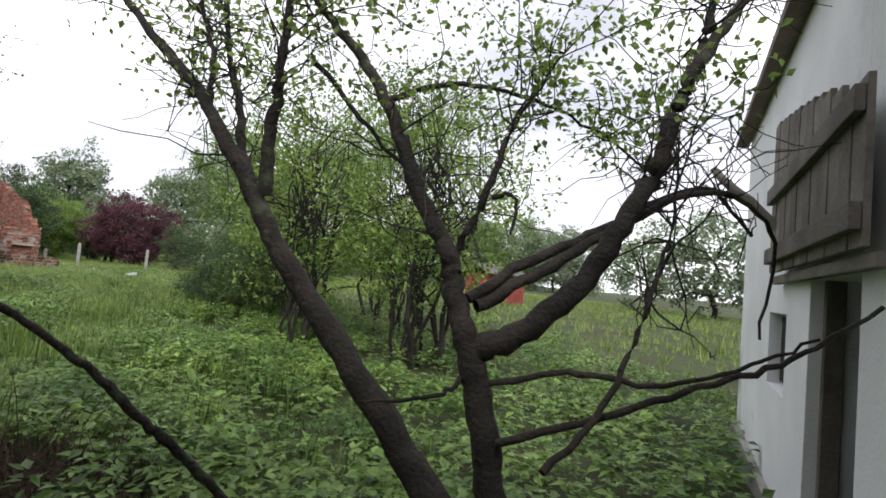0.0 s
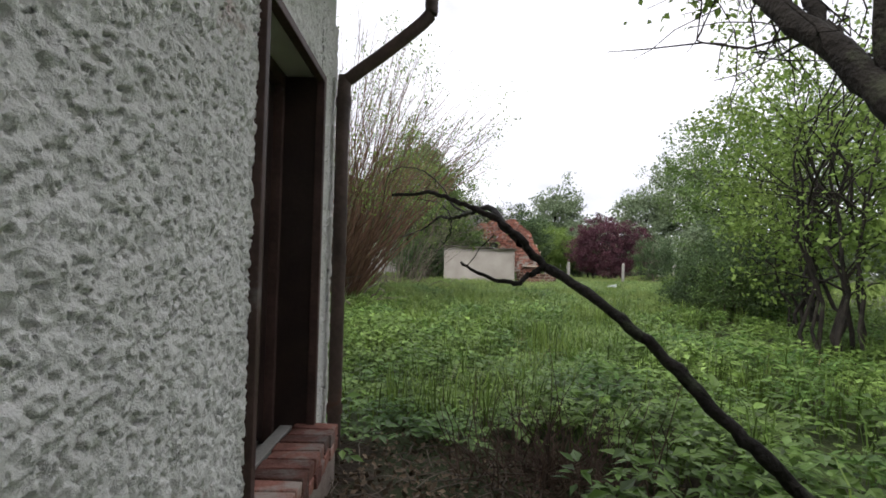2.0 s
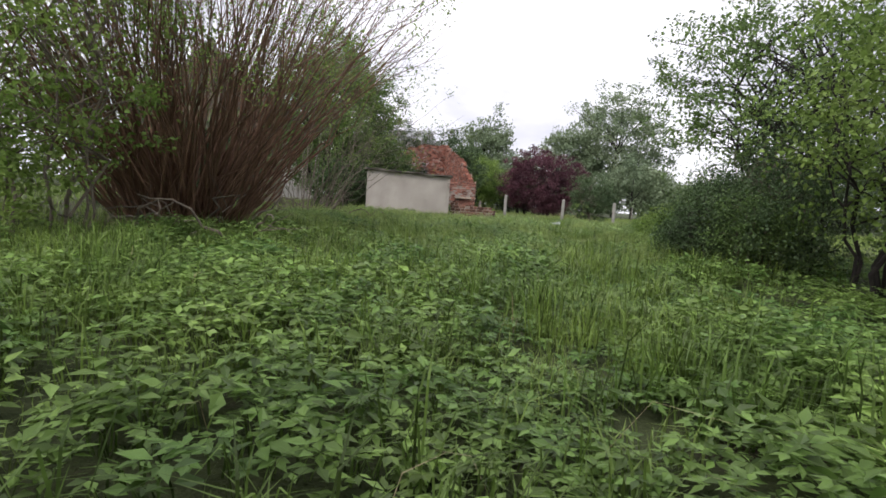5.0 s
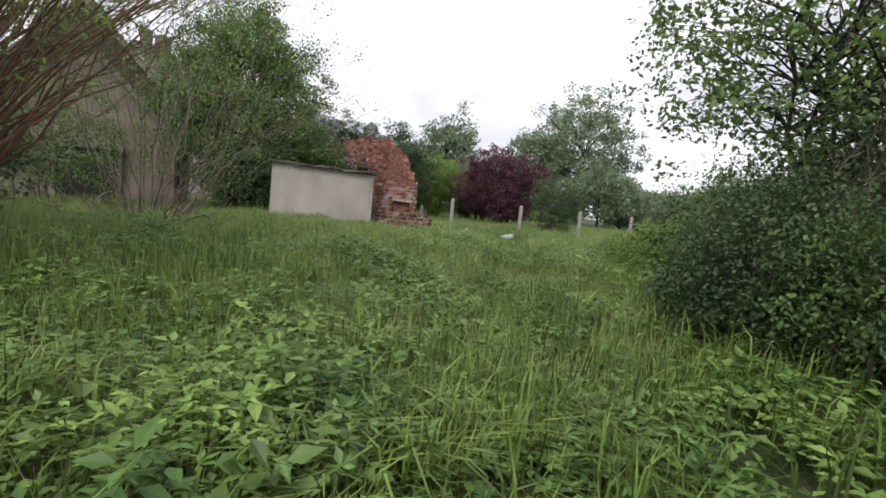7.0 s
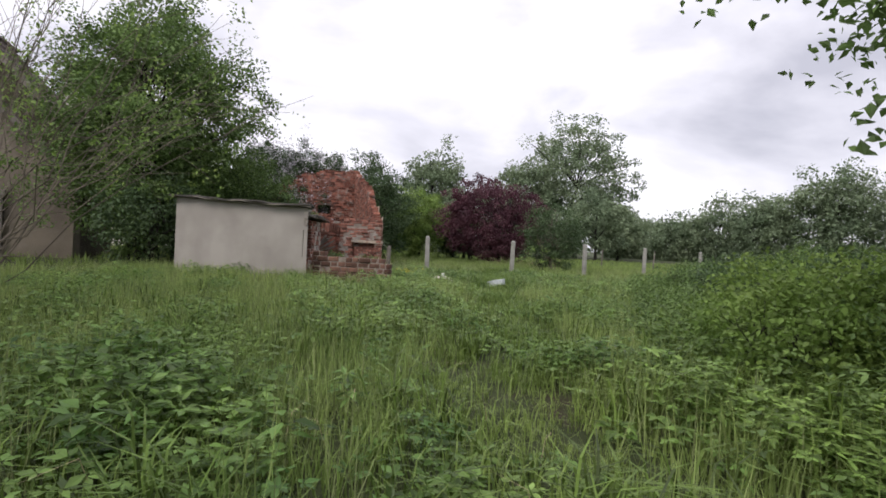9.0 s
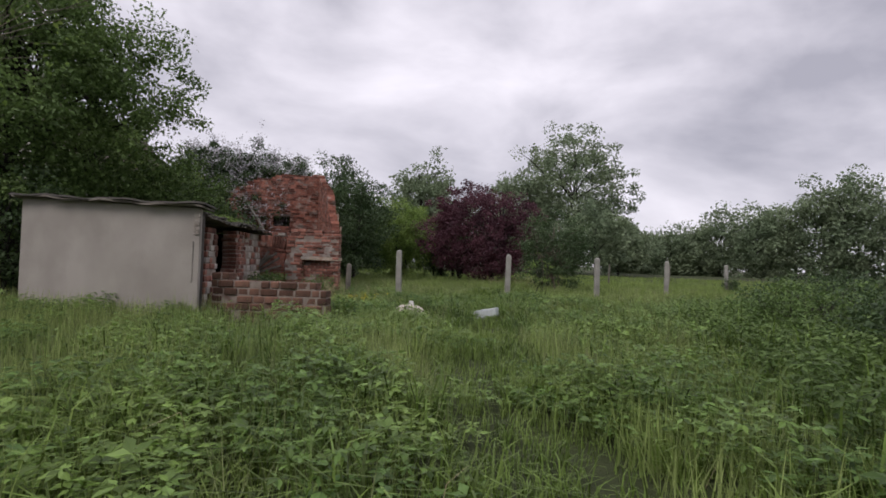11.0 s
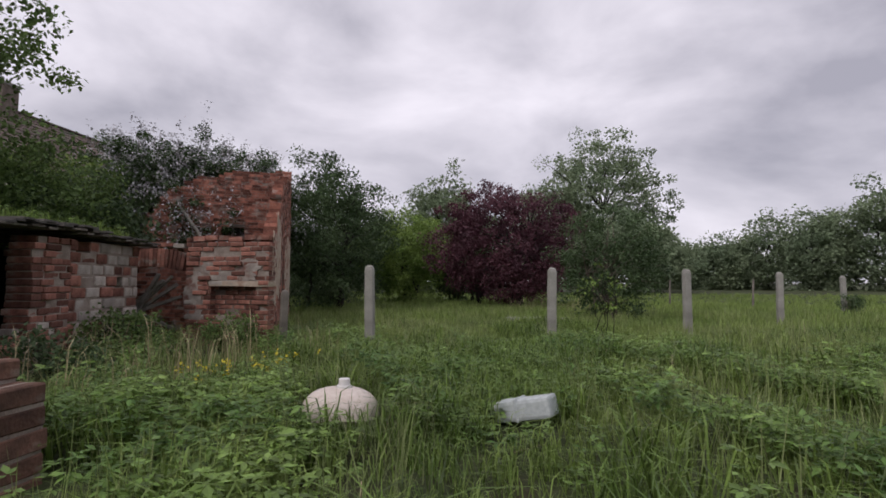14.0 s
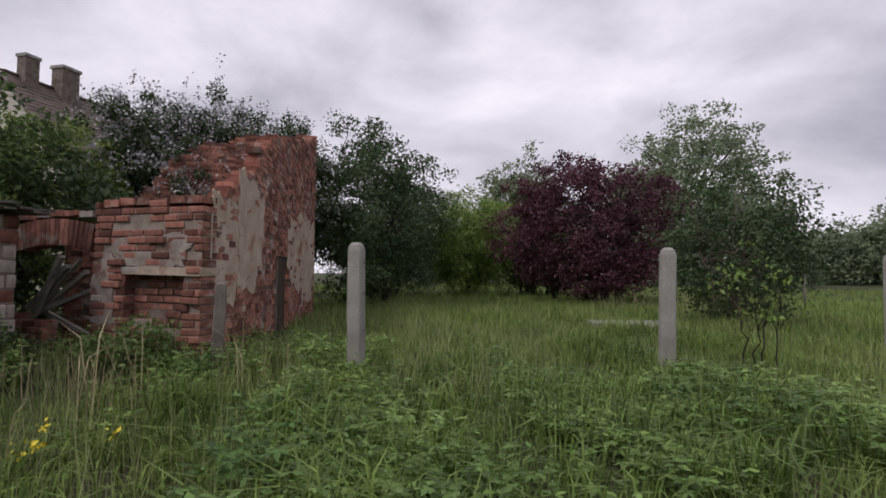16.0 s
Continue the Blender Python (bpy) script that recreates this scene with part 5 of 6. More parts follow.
def build_coppice(x, y, label, count, scale, spread, leafy, material, seed):
    """A fan of long shoots from one stool, with thin twigs and few leaves."""
    gen = np.random.default_rng(seed)
    t = thing("willow_coppice", label, "bush", (x, y, float(gz(x, y))))
    lines, twigs, tips = [], [], []
    for k in range(count):
        a = gen.uniform(0, 6.28)
        out = gen.uniform(0.1, 1.0) ** 0.7
        b0 = np.array([math.cos(a), math.sin(a), 0]) * gen.uniform(0.05, 1.15)
        ln = gen.uniform(5.5, 9.6) * scale
        tip = b0 + np.array([math.cos(a) * out * spread, math.sin(a) * out * spread, ln * (1 - 0.33 * out * out)])
        p = bend(b0 + [0, 0, -0.1], tip, 0.35 * out, 8, 0.13, gen)
        lines.append((p, np.linspace(0.024 if count > 100 else 0.013, 0.003, 8)))
        for j in range(5):
            i = gen.integers(3, 7)
            e = p[i] + gen.normal(0, 0.28 if count > 100 else 0.5, 3) + (p[i + 1] - p[i]) * 0.9
            twigs.append((bend(p[i], e, 0, 4, 0.02, gen), np.linspace(0.006, 0.002, 4)))
            tips.append(e)
    v, f = tubes_np(lines, 5)
    mesh_np("shoots", v, f, material, t, smooth=True)["kind"] = "stuff"
    v, f = tubes_np(twigs, 4)
    mesh_np("twigs", v, f, M_TWIG_GREY, t)["kind"] = "stuff"
    tips = np.array(tips)
    sel = tips[gen.choice(len(tips), leafy)]
    at = np.repeat(sel, 9, axis=0) + gen.normal(0, 0.16, (leafy * 9, 3))
    v, f = leaves_np(at, 0.075, gen)
    mesh_np("leaves", v, f, M_LEAF_LIGHT, t)["kind"] = "stuff"
    # dead branches lying at its foot
    for k in range(9):
        px, py = x + gen.uniform(-4.0, 3.2), y + gen.uniform(-2.4, 0.6)
        d = thing("dead_branch", "pale dead branch lying under the coppice", "branch", (px, py, float(gz(px, py))), group="dead branches under the coppice")
        a = gen.uniform(0, 6.28)
        e = np.array([math.cos(a) * 1.6, math.sin(a) * 1.6, gen.uniform(0.3, 1.0)])
        ls = [(bend((0, 0, 0.05), e, 0.25, 7, 0.06, gen), np.linspace(0.03, 0.008, 7))]
        for j in range(5):
            q = e * gen.uniform(0.3, 0.9)
            ls.append((bend(q, q + gen.normal(0, 0.35, 3) + [0, 0, 0.15], 0, 4, 0.03, gen), np.linspace(0.01, 0.003, 4)))
        v, f = tubes_np(ls, 5)
        mesh_np("wood", v, f, M_TWIG_GREY, d)


build_coppice(-8.1, -7.0, "large fan of bare red-brown willow shoots", 430, 1.0, 5.4, 1900, M_TWIG, 21)
build_coppice(-10.4, 0.4, "grey bare shrub with arching twigs before the dwelling", 64, 0.85, 5.4, 420, M_TWIG_GREY, 22)


# ---- trees by the passage ----
def twig_spray(lines, gen, count, length, rad=0.006, up=0.1):
    """Side twigs along given limbs; returns them and their ends."""
    out, ends = [], []
    for k in range(count):
        p, r = lines[gen.integers(len(lines))]
        i = gen.integers(len(p) // 2, len(p))
        e = p[i] + gen.normal(0, length, 3) + [0, 0, up]
        ln = bend(p[i], e, 0, 5, length * 0.09, gen)
        out.append((ln, np.linspace(rad, 0.0018, 5)))
        ends += [ln[2], ln[3], ln[4]]
    return out, np.array(ends)


def passage_tree(name, label, limbs, radii, seed, twigs, leaf_count, zmin, crown):
    gen = np.random.default_rng(seed)
    base = limbs[0][0]
    t = thing(name, label, "tree", (base[0], base[1], float(gz(base[0], base[1]))))
    o = np.array([base[0], base[1], float(gz(base[0], base[1]))])
    lines = []
    for n, (pts, (r0, r1)) in enumerate(zip(limbs, radii)):
        p = smooth_line(np.array(pts) - o, 6)
        p = p + gen.normal(0, 0.006, p.shape)
        lines.append((p, np.linspace(r0, r1, len(p))))
    for n, ln in enumerate(lines):
        v, f = tube_np(ln[0], ln[1] * (1 + gen.normal(0, 0.05, len(ln[1]))), 10)
        mesh_np("trunk" if n == 0 else "limb", v, [f], M_BARK, t, smooth=True)
    thin = [ln for ln in lines if ln[0][-1][2] > zmin]
    tw, ends = twig_spray(thin, gen, twigs, 0.24, 0.006)
    tw2, ends2 = twig_spray(tw, gen, twigs * 2, 0.19, 0.0035, 0.02)
    v, f = tubes_np(tw + tw2, 5)
    mesh_np("twigs", v, f, M_BARK, t)["kind"] = "stuff"
    pool = np.concatenate([ends, ends2])
    pool = pool[(pool[:, 2] + o[2] > zmin + 0.25) & (pool[:, 0] + o[0] < 6.5)]
    at = pool[gen.choice(len(pool), leaf_count)] + gen.normal(0, 0.07, (leaf_count, 3))
    v, f = leaves_np(at, 0.042, gen)
    mesh_np("leaves", v, f, M_LEAF_LIGHT, t)["kind"] = "stuff"
    # crown over the passage: branches from the limb ends to clumps of leaves
    # mostly out of view overhead; added to shade the ground below
    cx, cy, cz, rx, rz_, n = crown
    d = gen.normal(size=(n, 3))
    d *= (gen.uniform(0.2, 1, n) ** 0.4 / np.linalg.norm(d, axis=1))[:, None]
    c = d * np.array([rx, rx, rz_]) + np.array([cx, cy, cz]) - o
    tops = [ln[0][-1] for ln in lines if ln[0][-1][2] > 2.5]
    br = [(bend(tops[k % len(tops)], c[k], 0.1, 6, 0.05, gen), np.linspace(0.014, 0.003, 6)) for k in range(0, n, 4)]
    v, f = tubes_np(br, 5)
    mesh_np("upper_branches", v, f, M_BARK, t)["kind"] = "stuff"
    at = np.repeat(c, 26, axis=0) + gen.normal(0, 0.22, (n * 26, 3))
    v, f = leaves_np(at, 0.045, gen)
    mesh_np("crown", v, f, M_LEAF, t)
    return t


passage_tree("leaning_tree", "dark leaning tree trunk with forked bare limbs", [
    [(5.37, -18.46, 0.33), (5.16, -18.21, 0.63), (4.87, -17.94, 1.03), (4.6, -17.73, 1.41), (4.43, -17.6, 1.7), (4.22, -17.4, 2.04), (4.05, -17.26, 2.31), (3.71, -16.98, 2.69), (3.38, -16.7, 3.11)],
    [(4.43, -17.6, 1.7), (4.33, -17.43, 1.96), (4.27, -17.23, 2.29), (4.16, -17.01, 2.63), (4.06, -16.81, 3.22)],
    [(4.48, -17.61, 1.72), (4.48, -17.68, 2.08), (4.5, -17.71, 2.43), (4.51, -17.74, 2.84)],
    [(4.12, -17.28, 2.22), (4.09, -17.19, 2.58), (3.94, -17.07, 3.02)]], [(0.077, 0.02), (0.036, 0.013), (0.04, 0.016), (0.022, 0.01)], 71, 90, 1500, 2.0, (3.6, -16.0, 4.9, 1.6, 0.9, 45))
passage_tree("forked_tree", "dark tree forked low with heavy sweeping limbs", [
    [(5.61, -18.42, 0.16), (5.54, -18.37, 0.54), (5.48, -18.32, 0.86), (5.43, -18.27, 1.08), (5.37, -18.21, 1.3), (5.34, -18.16, 1.48), (5.25, -18.09, 1.66), (5.13, -18.02, 1.93), (5.04, -17.96, 2.16), (4.92, -17.84, 2.41), (4.73, -17.69, 2.67), (4.5, -17.54, 3)],
    [(5.45, -18.27, 1.05), (5.63, -18.38, 1.15), (5.85, -18.46, 1.37), (6.01, -18.53, 1.66), (6.16, -18.54, 1.93), (6.26, -18.54, 2.24), (6.41, -18.49, 2.5), (6.76, -18.43, 2.98)],
    [(6.39, -18.49, 2.47), (6.49, -18.43, 2.68), (6.66, -18.3, 3.06)],
    [(5.42, -18.23, 1.28), (5.76, -18.24, 1.5), (6.25, -18.09, 1.72), (6.72, -17.95, 1.95), (7.11, -17.87, 2.06), (7.46, -17.86, 1.8)],
    [(5.46, -18.24, 1.24), (5.77, -18.29, 1.44), (6.03, -18.33, 1.62), (6.58, -18.2, 1.9), (7.02, -18.14, 1.97), (7.34, -18.12, 1.74), (7.31, -18.08, 1.17)],
    [(5.36, -18.17, 1.48), (5.44, -18.26, 1.7), (5.52, -18.29, 1.96), (5.61, -18.23, 2.18), (5.79, -18.1, 2.4)],
    [(5.49, -18.27, 1.76), (5.59, -18.3, 1.77), (5.59, -18.3, 1.58)],
    [(5, -17.95, 2.21), (5.34, -17.96, 2.36), (5.76, -17.89, 2.4), (6.27, -17.83, 2.31), (6.84, -17.79, 2.06)],
    [(4.67, -17.66, 2.45), (5.14, -17.68, 2), (5.47, -17.57, 1.97)],
    [(5.52, -18.34, 0.92), (5.79, -18.52, 1.01), (6.07, -18.71, 1.01), (6.3, -18.89, 1.11), (6.51, -19.06, 1.26)],
    [(5.54, -18.43, 0.68), (5.97, -18.67, 0.89), (6.23, -18.86, 1.05), (6.42, -19.03, 1.17), (6.62, -19.2, 1.4)],
    [(5.59, -18.75, 0.68), (5.92, -18.66, 0.95), (6.08, -18.63, 1.28), (6.29, -18.51, 1.69), (6.35, -18.45, 2.09)],
    [(5.41, -18.3, 0.93), (5.27, -18.36, 0.87), (4.96, -18.37, 0.84)]], [(0.072, 0.018), (0.064, 0.026), (0.036, 0.015), (0.03, 0.011), (0.032, 0.008), (0.022, 0.008), (0.014, 0.006), (0.016, 0.006), (0.016, 0.005), (0.016, 0.006), (0.018, 0.008), (0.016, 0.006), (0.013, 0.005)], 72, 150, 2600, 1.9, (5.8, -17.3, 4.7, 2.4, 1.1, 120))


def bare_branch(label, limbs, radii, seed, material, twigs=10, leaf=0, name="bare_branch"):
    gen = np.random.default_rng(seed)
    o = np.array(limbs[0][0])
    t = thing(name, label, "branch", tuple(o))
    lines = []
    for pts, (r0, r1) in zip(limbs, radii):
        p = smooth_line(np.array(pts) - o, 6)
        lines.append((p + gen.normal(0, 0.004, p.shape), np.linspace(r0, r1, len(p)) * (1 + gen.normal(0, 0.07, len(p)))))
    for n, ln in enumerate(lines):
        v, f = tube_np(*ln, 9)
        mesh_np("stem" if n == 0 else "side_branch", v, [f], material, t, smooth=True)
    if twigs:
        tw, ends = twig_spray(lines, gen, twigs, 0.08, 0.0022)
        v, f = tubes_np(tw, 5)
        mesh_np("twigs", v, f, material, t)["kind"] = "stuff"
        if leaf:
            at = ends[gen.choice(len(ends), leaf)] + gen.normal(0, 0.03, (leaf, 3))
            v, f = leaves_np(at, 0.028, gen)
            mesh_np("leaves", v, f, M_LEAF_LIGHT, t)["kind"] = "stuff"


bare_branch("dark bare branch leaning across the passage", [
    [(4.74, -17.62, -0.2), (4.45, -17.72, 0.19), (4.23, -17.8, 0.46), (4.08, -17.83, 0.6), (3.89, -17.84, 0.79), (3.72, -17.88, 0.94), (3.45, -17.79, 1.09), (3.38, -17.84, 1.18), (3.25, -17.8, 1.27), (3.1, -17.78, 1.33), (2.97, -17.8, 1.38), (2.78, -17.84, 1.38)],
    [(3.46, -17.79, 1.09), (3.41, -17.82, 1.05), (3.37, -17.88, 1.02), (3.26, -17.89, 1.04), (3.15, -17.9, 1.09)],
    [(3.38, -17.83, 1.17), (3.26, -17.7, 1.23), (3.03, -17.38, 1.36), (2.6, -16.8, 1.41), (2.4, -16.67, 1.39), (2.21, -16.51, 1.42), (1.92, -16.24, 1.37), (1.5, -15.96, 1.32)],
    [(2.6, -16.8, 1.41), (2.4, -16.63, 1.48), (2.15, -16.41, 1.67), (1.79, -16.2, 1.85), (1.32, -15.89, 1.9), (1.03, -15.63, 1.65)],
    [(2.4, -16.67, 1.39), (2.35, -16.58, 1.32), (2.2, -16.42, 1.24), (2.0, -16.23, 1.18)],
    [(2.4, -16.67, 1.39), (2.24, -16.53, 1.51), (1.93, -16.37, 1.58)]], [(0.028, 0.007), (0.013, 0.005), (0.019, 0.004), (0.007, 0.0025), (0.005, 0.002), (0.005, 0.002)], 75, M_BARK, 12, 45)
bare_branch("pale smooth young trunk leaning by the barn", [
    [(7.69, -17.25, 2.38), (8.11, -17.55, 1.88), (8.35, -17.78, 1.1), (8.46, -17.97, 0.36), (8.55, -17.98, 0.03)]], [(0.03, 0.04)], 77, M_BARK_PALE, 4)


# ---- grass, nettles and weeds ----
def scatter(n, x0, x1, y0, y1, gen):
    return np.stack([gen.uniform(x0, x1, n), gen.uniform(y0, y1, n)], -1)


def blocked(p):
    """Inside a building's footprint."""
    q = p - JAMB
    u, v = q @ HN, q @ HW
    near = (u < 0.13) & (v < 0.5) & (u > -9)
    s = (p[:, 0] > -11.9) & (p[:, 0] < -7.5) & (p[:, 1] > 7.6) & (p[:, 1] < 8.7)
    bq = p - np.array([8.2, -17.5])
    barn = (bq @ np.array([-0.75, 0.66]) < 0.1) & (bq @ np.array([0.66, 0.75]) < 3.0)
    tank = (np.hypot(p[:, 0] + 4.67, p[:, 1] + -10.93) < 0.42) | (np.hypot(p[:, 0] + 4.55, p[:, 1] - 10.4) < 0.3) | (np.hypot(p[:, 0] + 2.95, p[:, 1] - 11.1) < 0.3)
    u = (p - np.array([-5.4, 8.65])) @ np.array([-0.971, -0.239])
    v = (p - np.array([-5.4, 8.65])) @ np.array([0.239, -0.971])
    wall = (u > -0.5) & (u < 2.3) & (v > -0.3) & (v < 0.75)
    return near | s | barn | tank | wall


def path_x(y):
    return np.interp(y, [-21, -18.2, -15.7, -8, -1, 3.2, 6.5, 10.7, 20], [4.3, 3.0, 1.7, 1.3, -0.3, -0.9, -2.0, -3.0, -5])


def tufts_np(p, height, blades, gen, width=0.006, lean=0.5, simple=False):
    """Tufts of arched blades, three triangles each, or one far off."""
    n = len(p)
    P = np.repeat(np.column_stack([p, gz(p[:, 0], p[:, 1])]), blades, axis=0)
    H = np.repeat(height, blades) * gen.uniform(0.5, 1.15, n * blades)
    P[:, :2] += gen.normal(0, 0.05, (n * blades, 2))
    a = gen.uniform(0, 6.28, n * blades)
    l = np.abs(gen.normal(lean, 0.25, n * blades))
    d = np.stack([np.cos(a), np.sin(a), 0 * a], -1)
    s = np.stack([-np.sin(a), np.cos(a), 0 * a], -1) * (width * np.repeat(height / 0.4, blades) ** 0.5)[:, None]
    up = np.array([0, 0, 1.0])
    mid = P + d * (l * H * 0.28)[:, None] + up * (H * 0.62)[:, None]
    tip = P + d * (l * H * 0.95)[:, None] + up * (H * (1 - 0.35 * l))[:, None]
    if simple:
        b = np.arange(n * blades)[:, None] * 3
        return np.stack([P - s, P + s, (tip + mid) / 2 + up * (H * 0.15)[:, None]], 1).reshape(-1, 3), [b + [0, 1, 2]]
    v = np.stack([P - s, P + s, mid - s * 0.8, mid + s * 0.8, tip], 1).reshape(-1, 3)
    b = np.arange(n * blades)[:, None] * 5
    return v, [np.concatenate([b + [0, 1, 3], b + [0, 3, 2], b + [2, 3, 4]])]


WEED_LEAF = np.array([(0, 0, 0), (0.25, 0.40, 0.05), (0, 1, -0.1), (-0.25, 0.40, 0.05)])
WEED_LEAF_T = np.array([(0, 1, 2), (0, 2, 3)])


def weeds_np(p, height, leaf, gen, n_leaf=7):
    """Weeds with pointed leaves in tiers round a stem."""
    n = len(p)
    m = n * n_leaf
    base = np.repeat(np.column_stack([p, gz(p[:, 0], p[:, 1])]), n_leaf, axis=0)
    k = np.tile(np.arange(n_leaf), n)
    H = np.repeat(height * np.ones(n) * gen.uniform(0.55, 1.15, n), n_leaf)
    yaw = np.repeat(gen.uniform(0, 6.28, n), n_leaf) + k * 2.4 + gen.normal(0, 0.25, m)
    level = 1 - 0.12 * (k // 3) - gen.uniform(0, 0.06, m)
    pit = gen.normal(-0.05, 0.28, m) - 0.12 * (k < 3) + 0.1
    rol = gen.normal(0, 0.3, m)
    s = leaf * np.repeat(gen.uniform(0.7, 1.25, n), n_leaf) * gen.uniform(0.75, 1.2, m)
    cy, sy, cp, sp = np.cos(yaw), np.sin(yaw), np.cos(pit), np.sin(pit)
    fwd = np.stack([-sy * cp, cy * cp, sp], -1)
    side = np.stack([cy, sy, 0 * cy], -1)
    up = np.cross(side, fwd)
    x = side * np.cos(rol)[:, None] + up * np.sin(rol)[:, None]
    z = np.cross(x, fwd)
    at = base + np.column_stack([0 * H, 0 * H, H * level]) + fwd * (s * 0.25)[:, None]
    v = at[:, None] + s[:, None, None] * (WEED_LEAF[None, :, 0:1] * x[:, None] + WEED_LEAF[None, :, 1:2] * fwd[:, None] + WEED_LEAF[None, :, 2:3] * z[:, None])
    b = (np.arange(m) * 4)[:, None, None]
    return v.reshape(-1, 3), [(b + WEED_LEAF_T[None]).reshape(-1, 3)]


LEAFLETS = ((0.0, 1.0, 0.0), (0.95, 0.85, 0.12), (-0.95, 0.85, 0.12), (1.75, 0.62, 0.05), (-1.75, 0.62, 0.05))


def fans_np(p, height, leaf, gen, n_leaf=5):
    """Leafy weeds: on each stem a few flat compound leaves of five pointed leaflets."""
    n = len(p)
    m = n * n_leaf
    base = np.repeat(np.column_stack([p, gz(p[:, 0], p[:, 1])]), n_leaf, axis=0)
    k = np.tile(np.arange(n_leaf), n)
    H = np.repeat(height * np.ones(n) * gen.uniform(0.6, 1.2, n), n_leaf)
    yaw = np.repeat(gen.uniform(0, 6.28, n), n_leaf) + k * 2.4 + gen.normal(0, 0.2, m)
    size = leaf * np.repeat(gen.uniform(0.75, 1.25, n), n_leaf) * gen.uniform(0.75, 1.15, m)
    reach = size * gen.uniform(0.5, 1.1, m)
    hub = base + np.column_stack([-np.sin(yaw) * reach, np.cos(yaw) * reach, H * (1 - 0.11 * k) + 0.3 * reach])
    pit = gen.normal(-0.02, 0.26, m)
    vs = []
    for turn, ln, back in LEAFLETS:
        a = yaw + turn + gen.normal(0, 0.1, m)
        tilt = pit * np.cos(turn) + gen.normal(0.0, 0.14, m)
        fwd = np.stack([-np.sin(a) * np.cos(tilt), np.cos(a) * np.cos(tilt), np.sin(tilt)], -1)
        rol = gen.normal(0, 0.28, m)
        side = np.stack([np.cos(a) * np.cos(rol), np.sin(a) * np.cos(rol), np.sin(rol)], -1)
        up = np.array([0, 0, 1.0])
        s = (size * ln)[:, None]
        o = hub + fwd * s * 0.06
        vs.append(np.stack([o, o + fwd * s * 0.42 + side * s * 0.23 + up * s * 0.03, o + fwd * s - up * s * 0.05, o + fwd * s * 0.42 - side * s * 0.23 + up * s * 0.03], 1))
    v = np.concatenate(vs).reshape(-1, 3)
    b = (np.arange(m * len(LEAFLETS)) * 4)[:, None, None]
    return v, [(b + WEED_LEAF_T[None]).reshape(-1, 3)]


def patch_noise(p):
    return np.sin(p[:, 0] * 1.1 + 2 * np.sin(p[:, 1] * 0.5)) * np.cos(p[:, 1] * 0.9 + 1.1) + 0.5 * np.sin(p[:, 0] * 2.7 + p[:, 1] * 2.1)


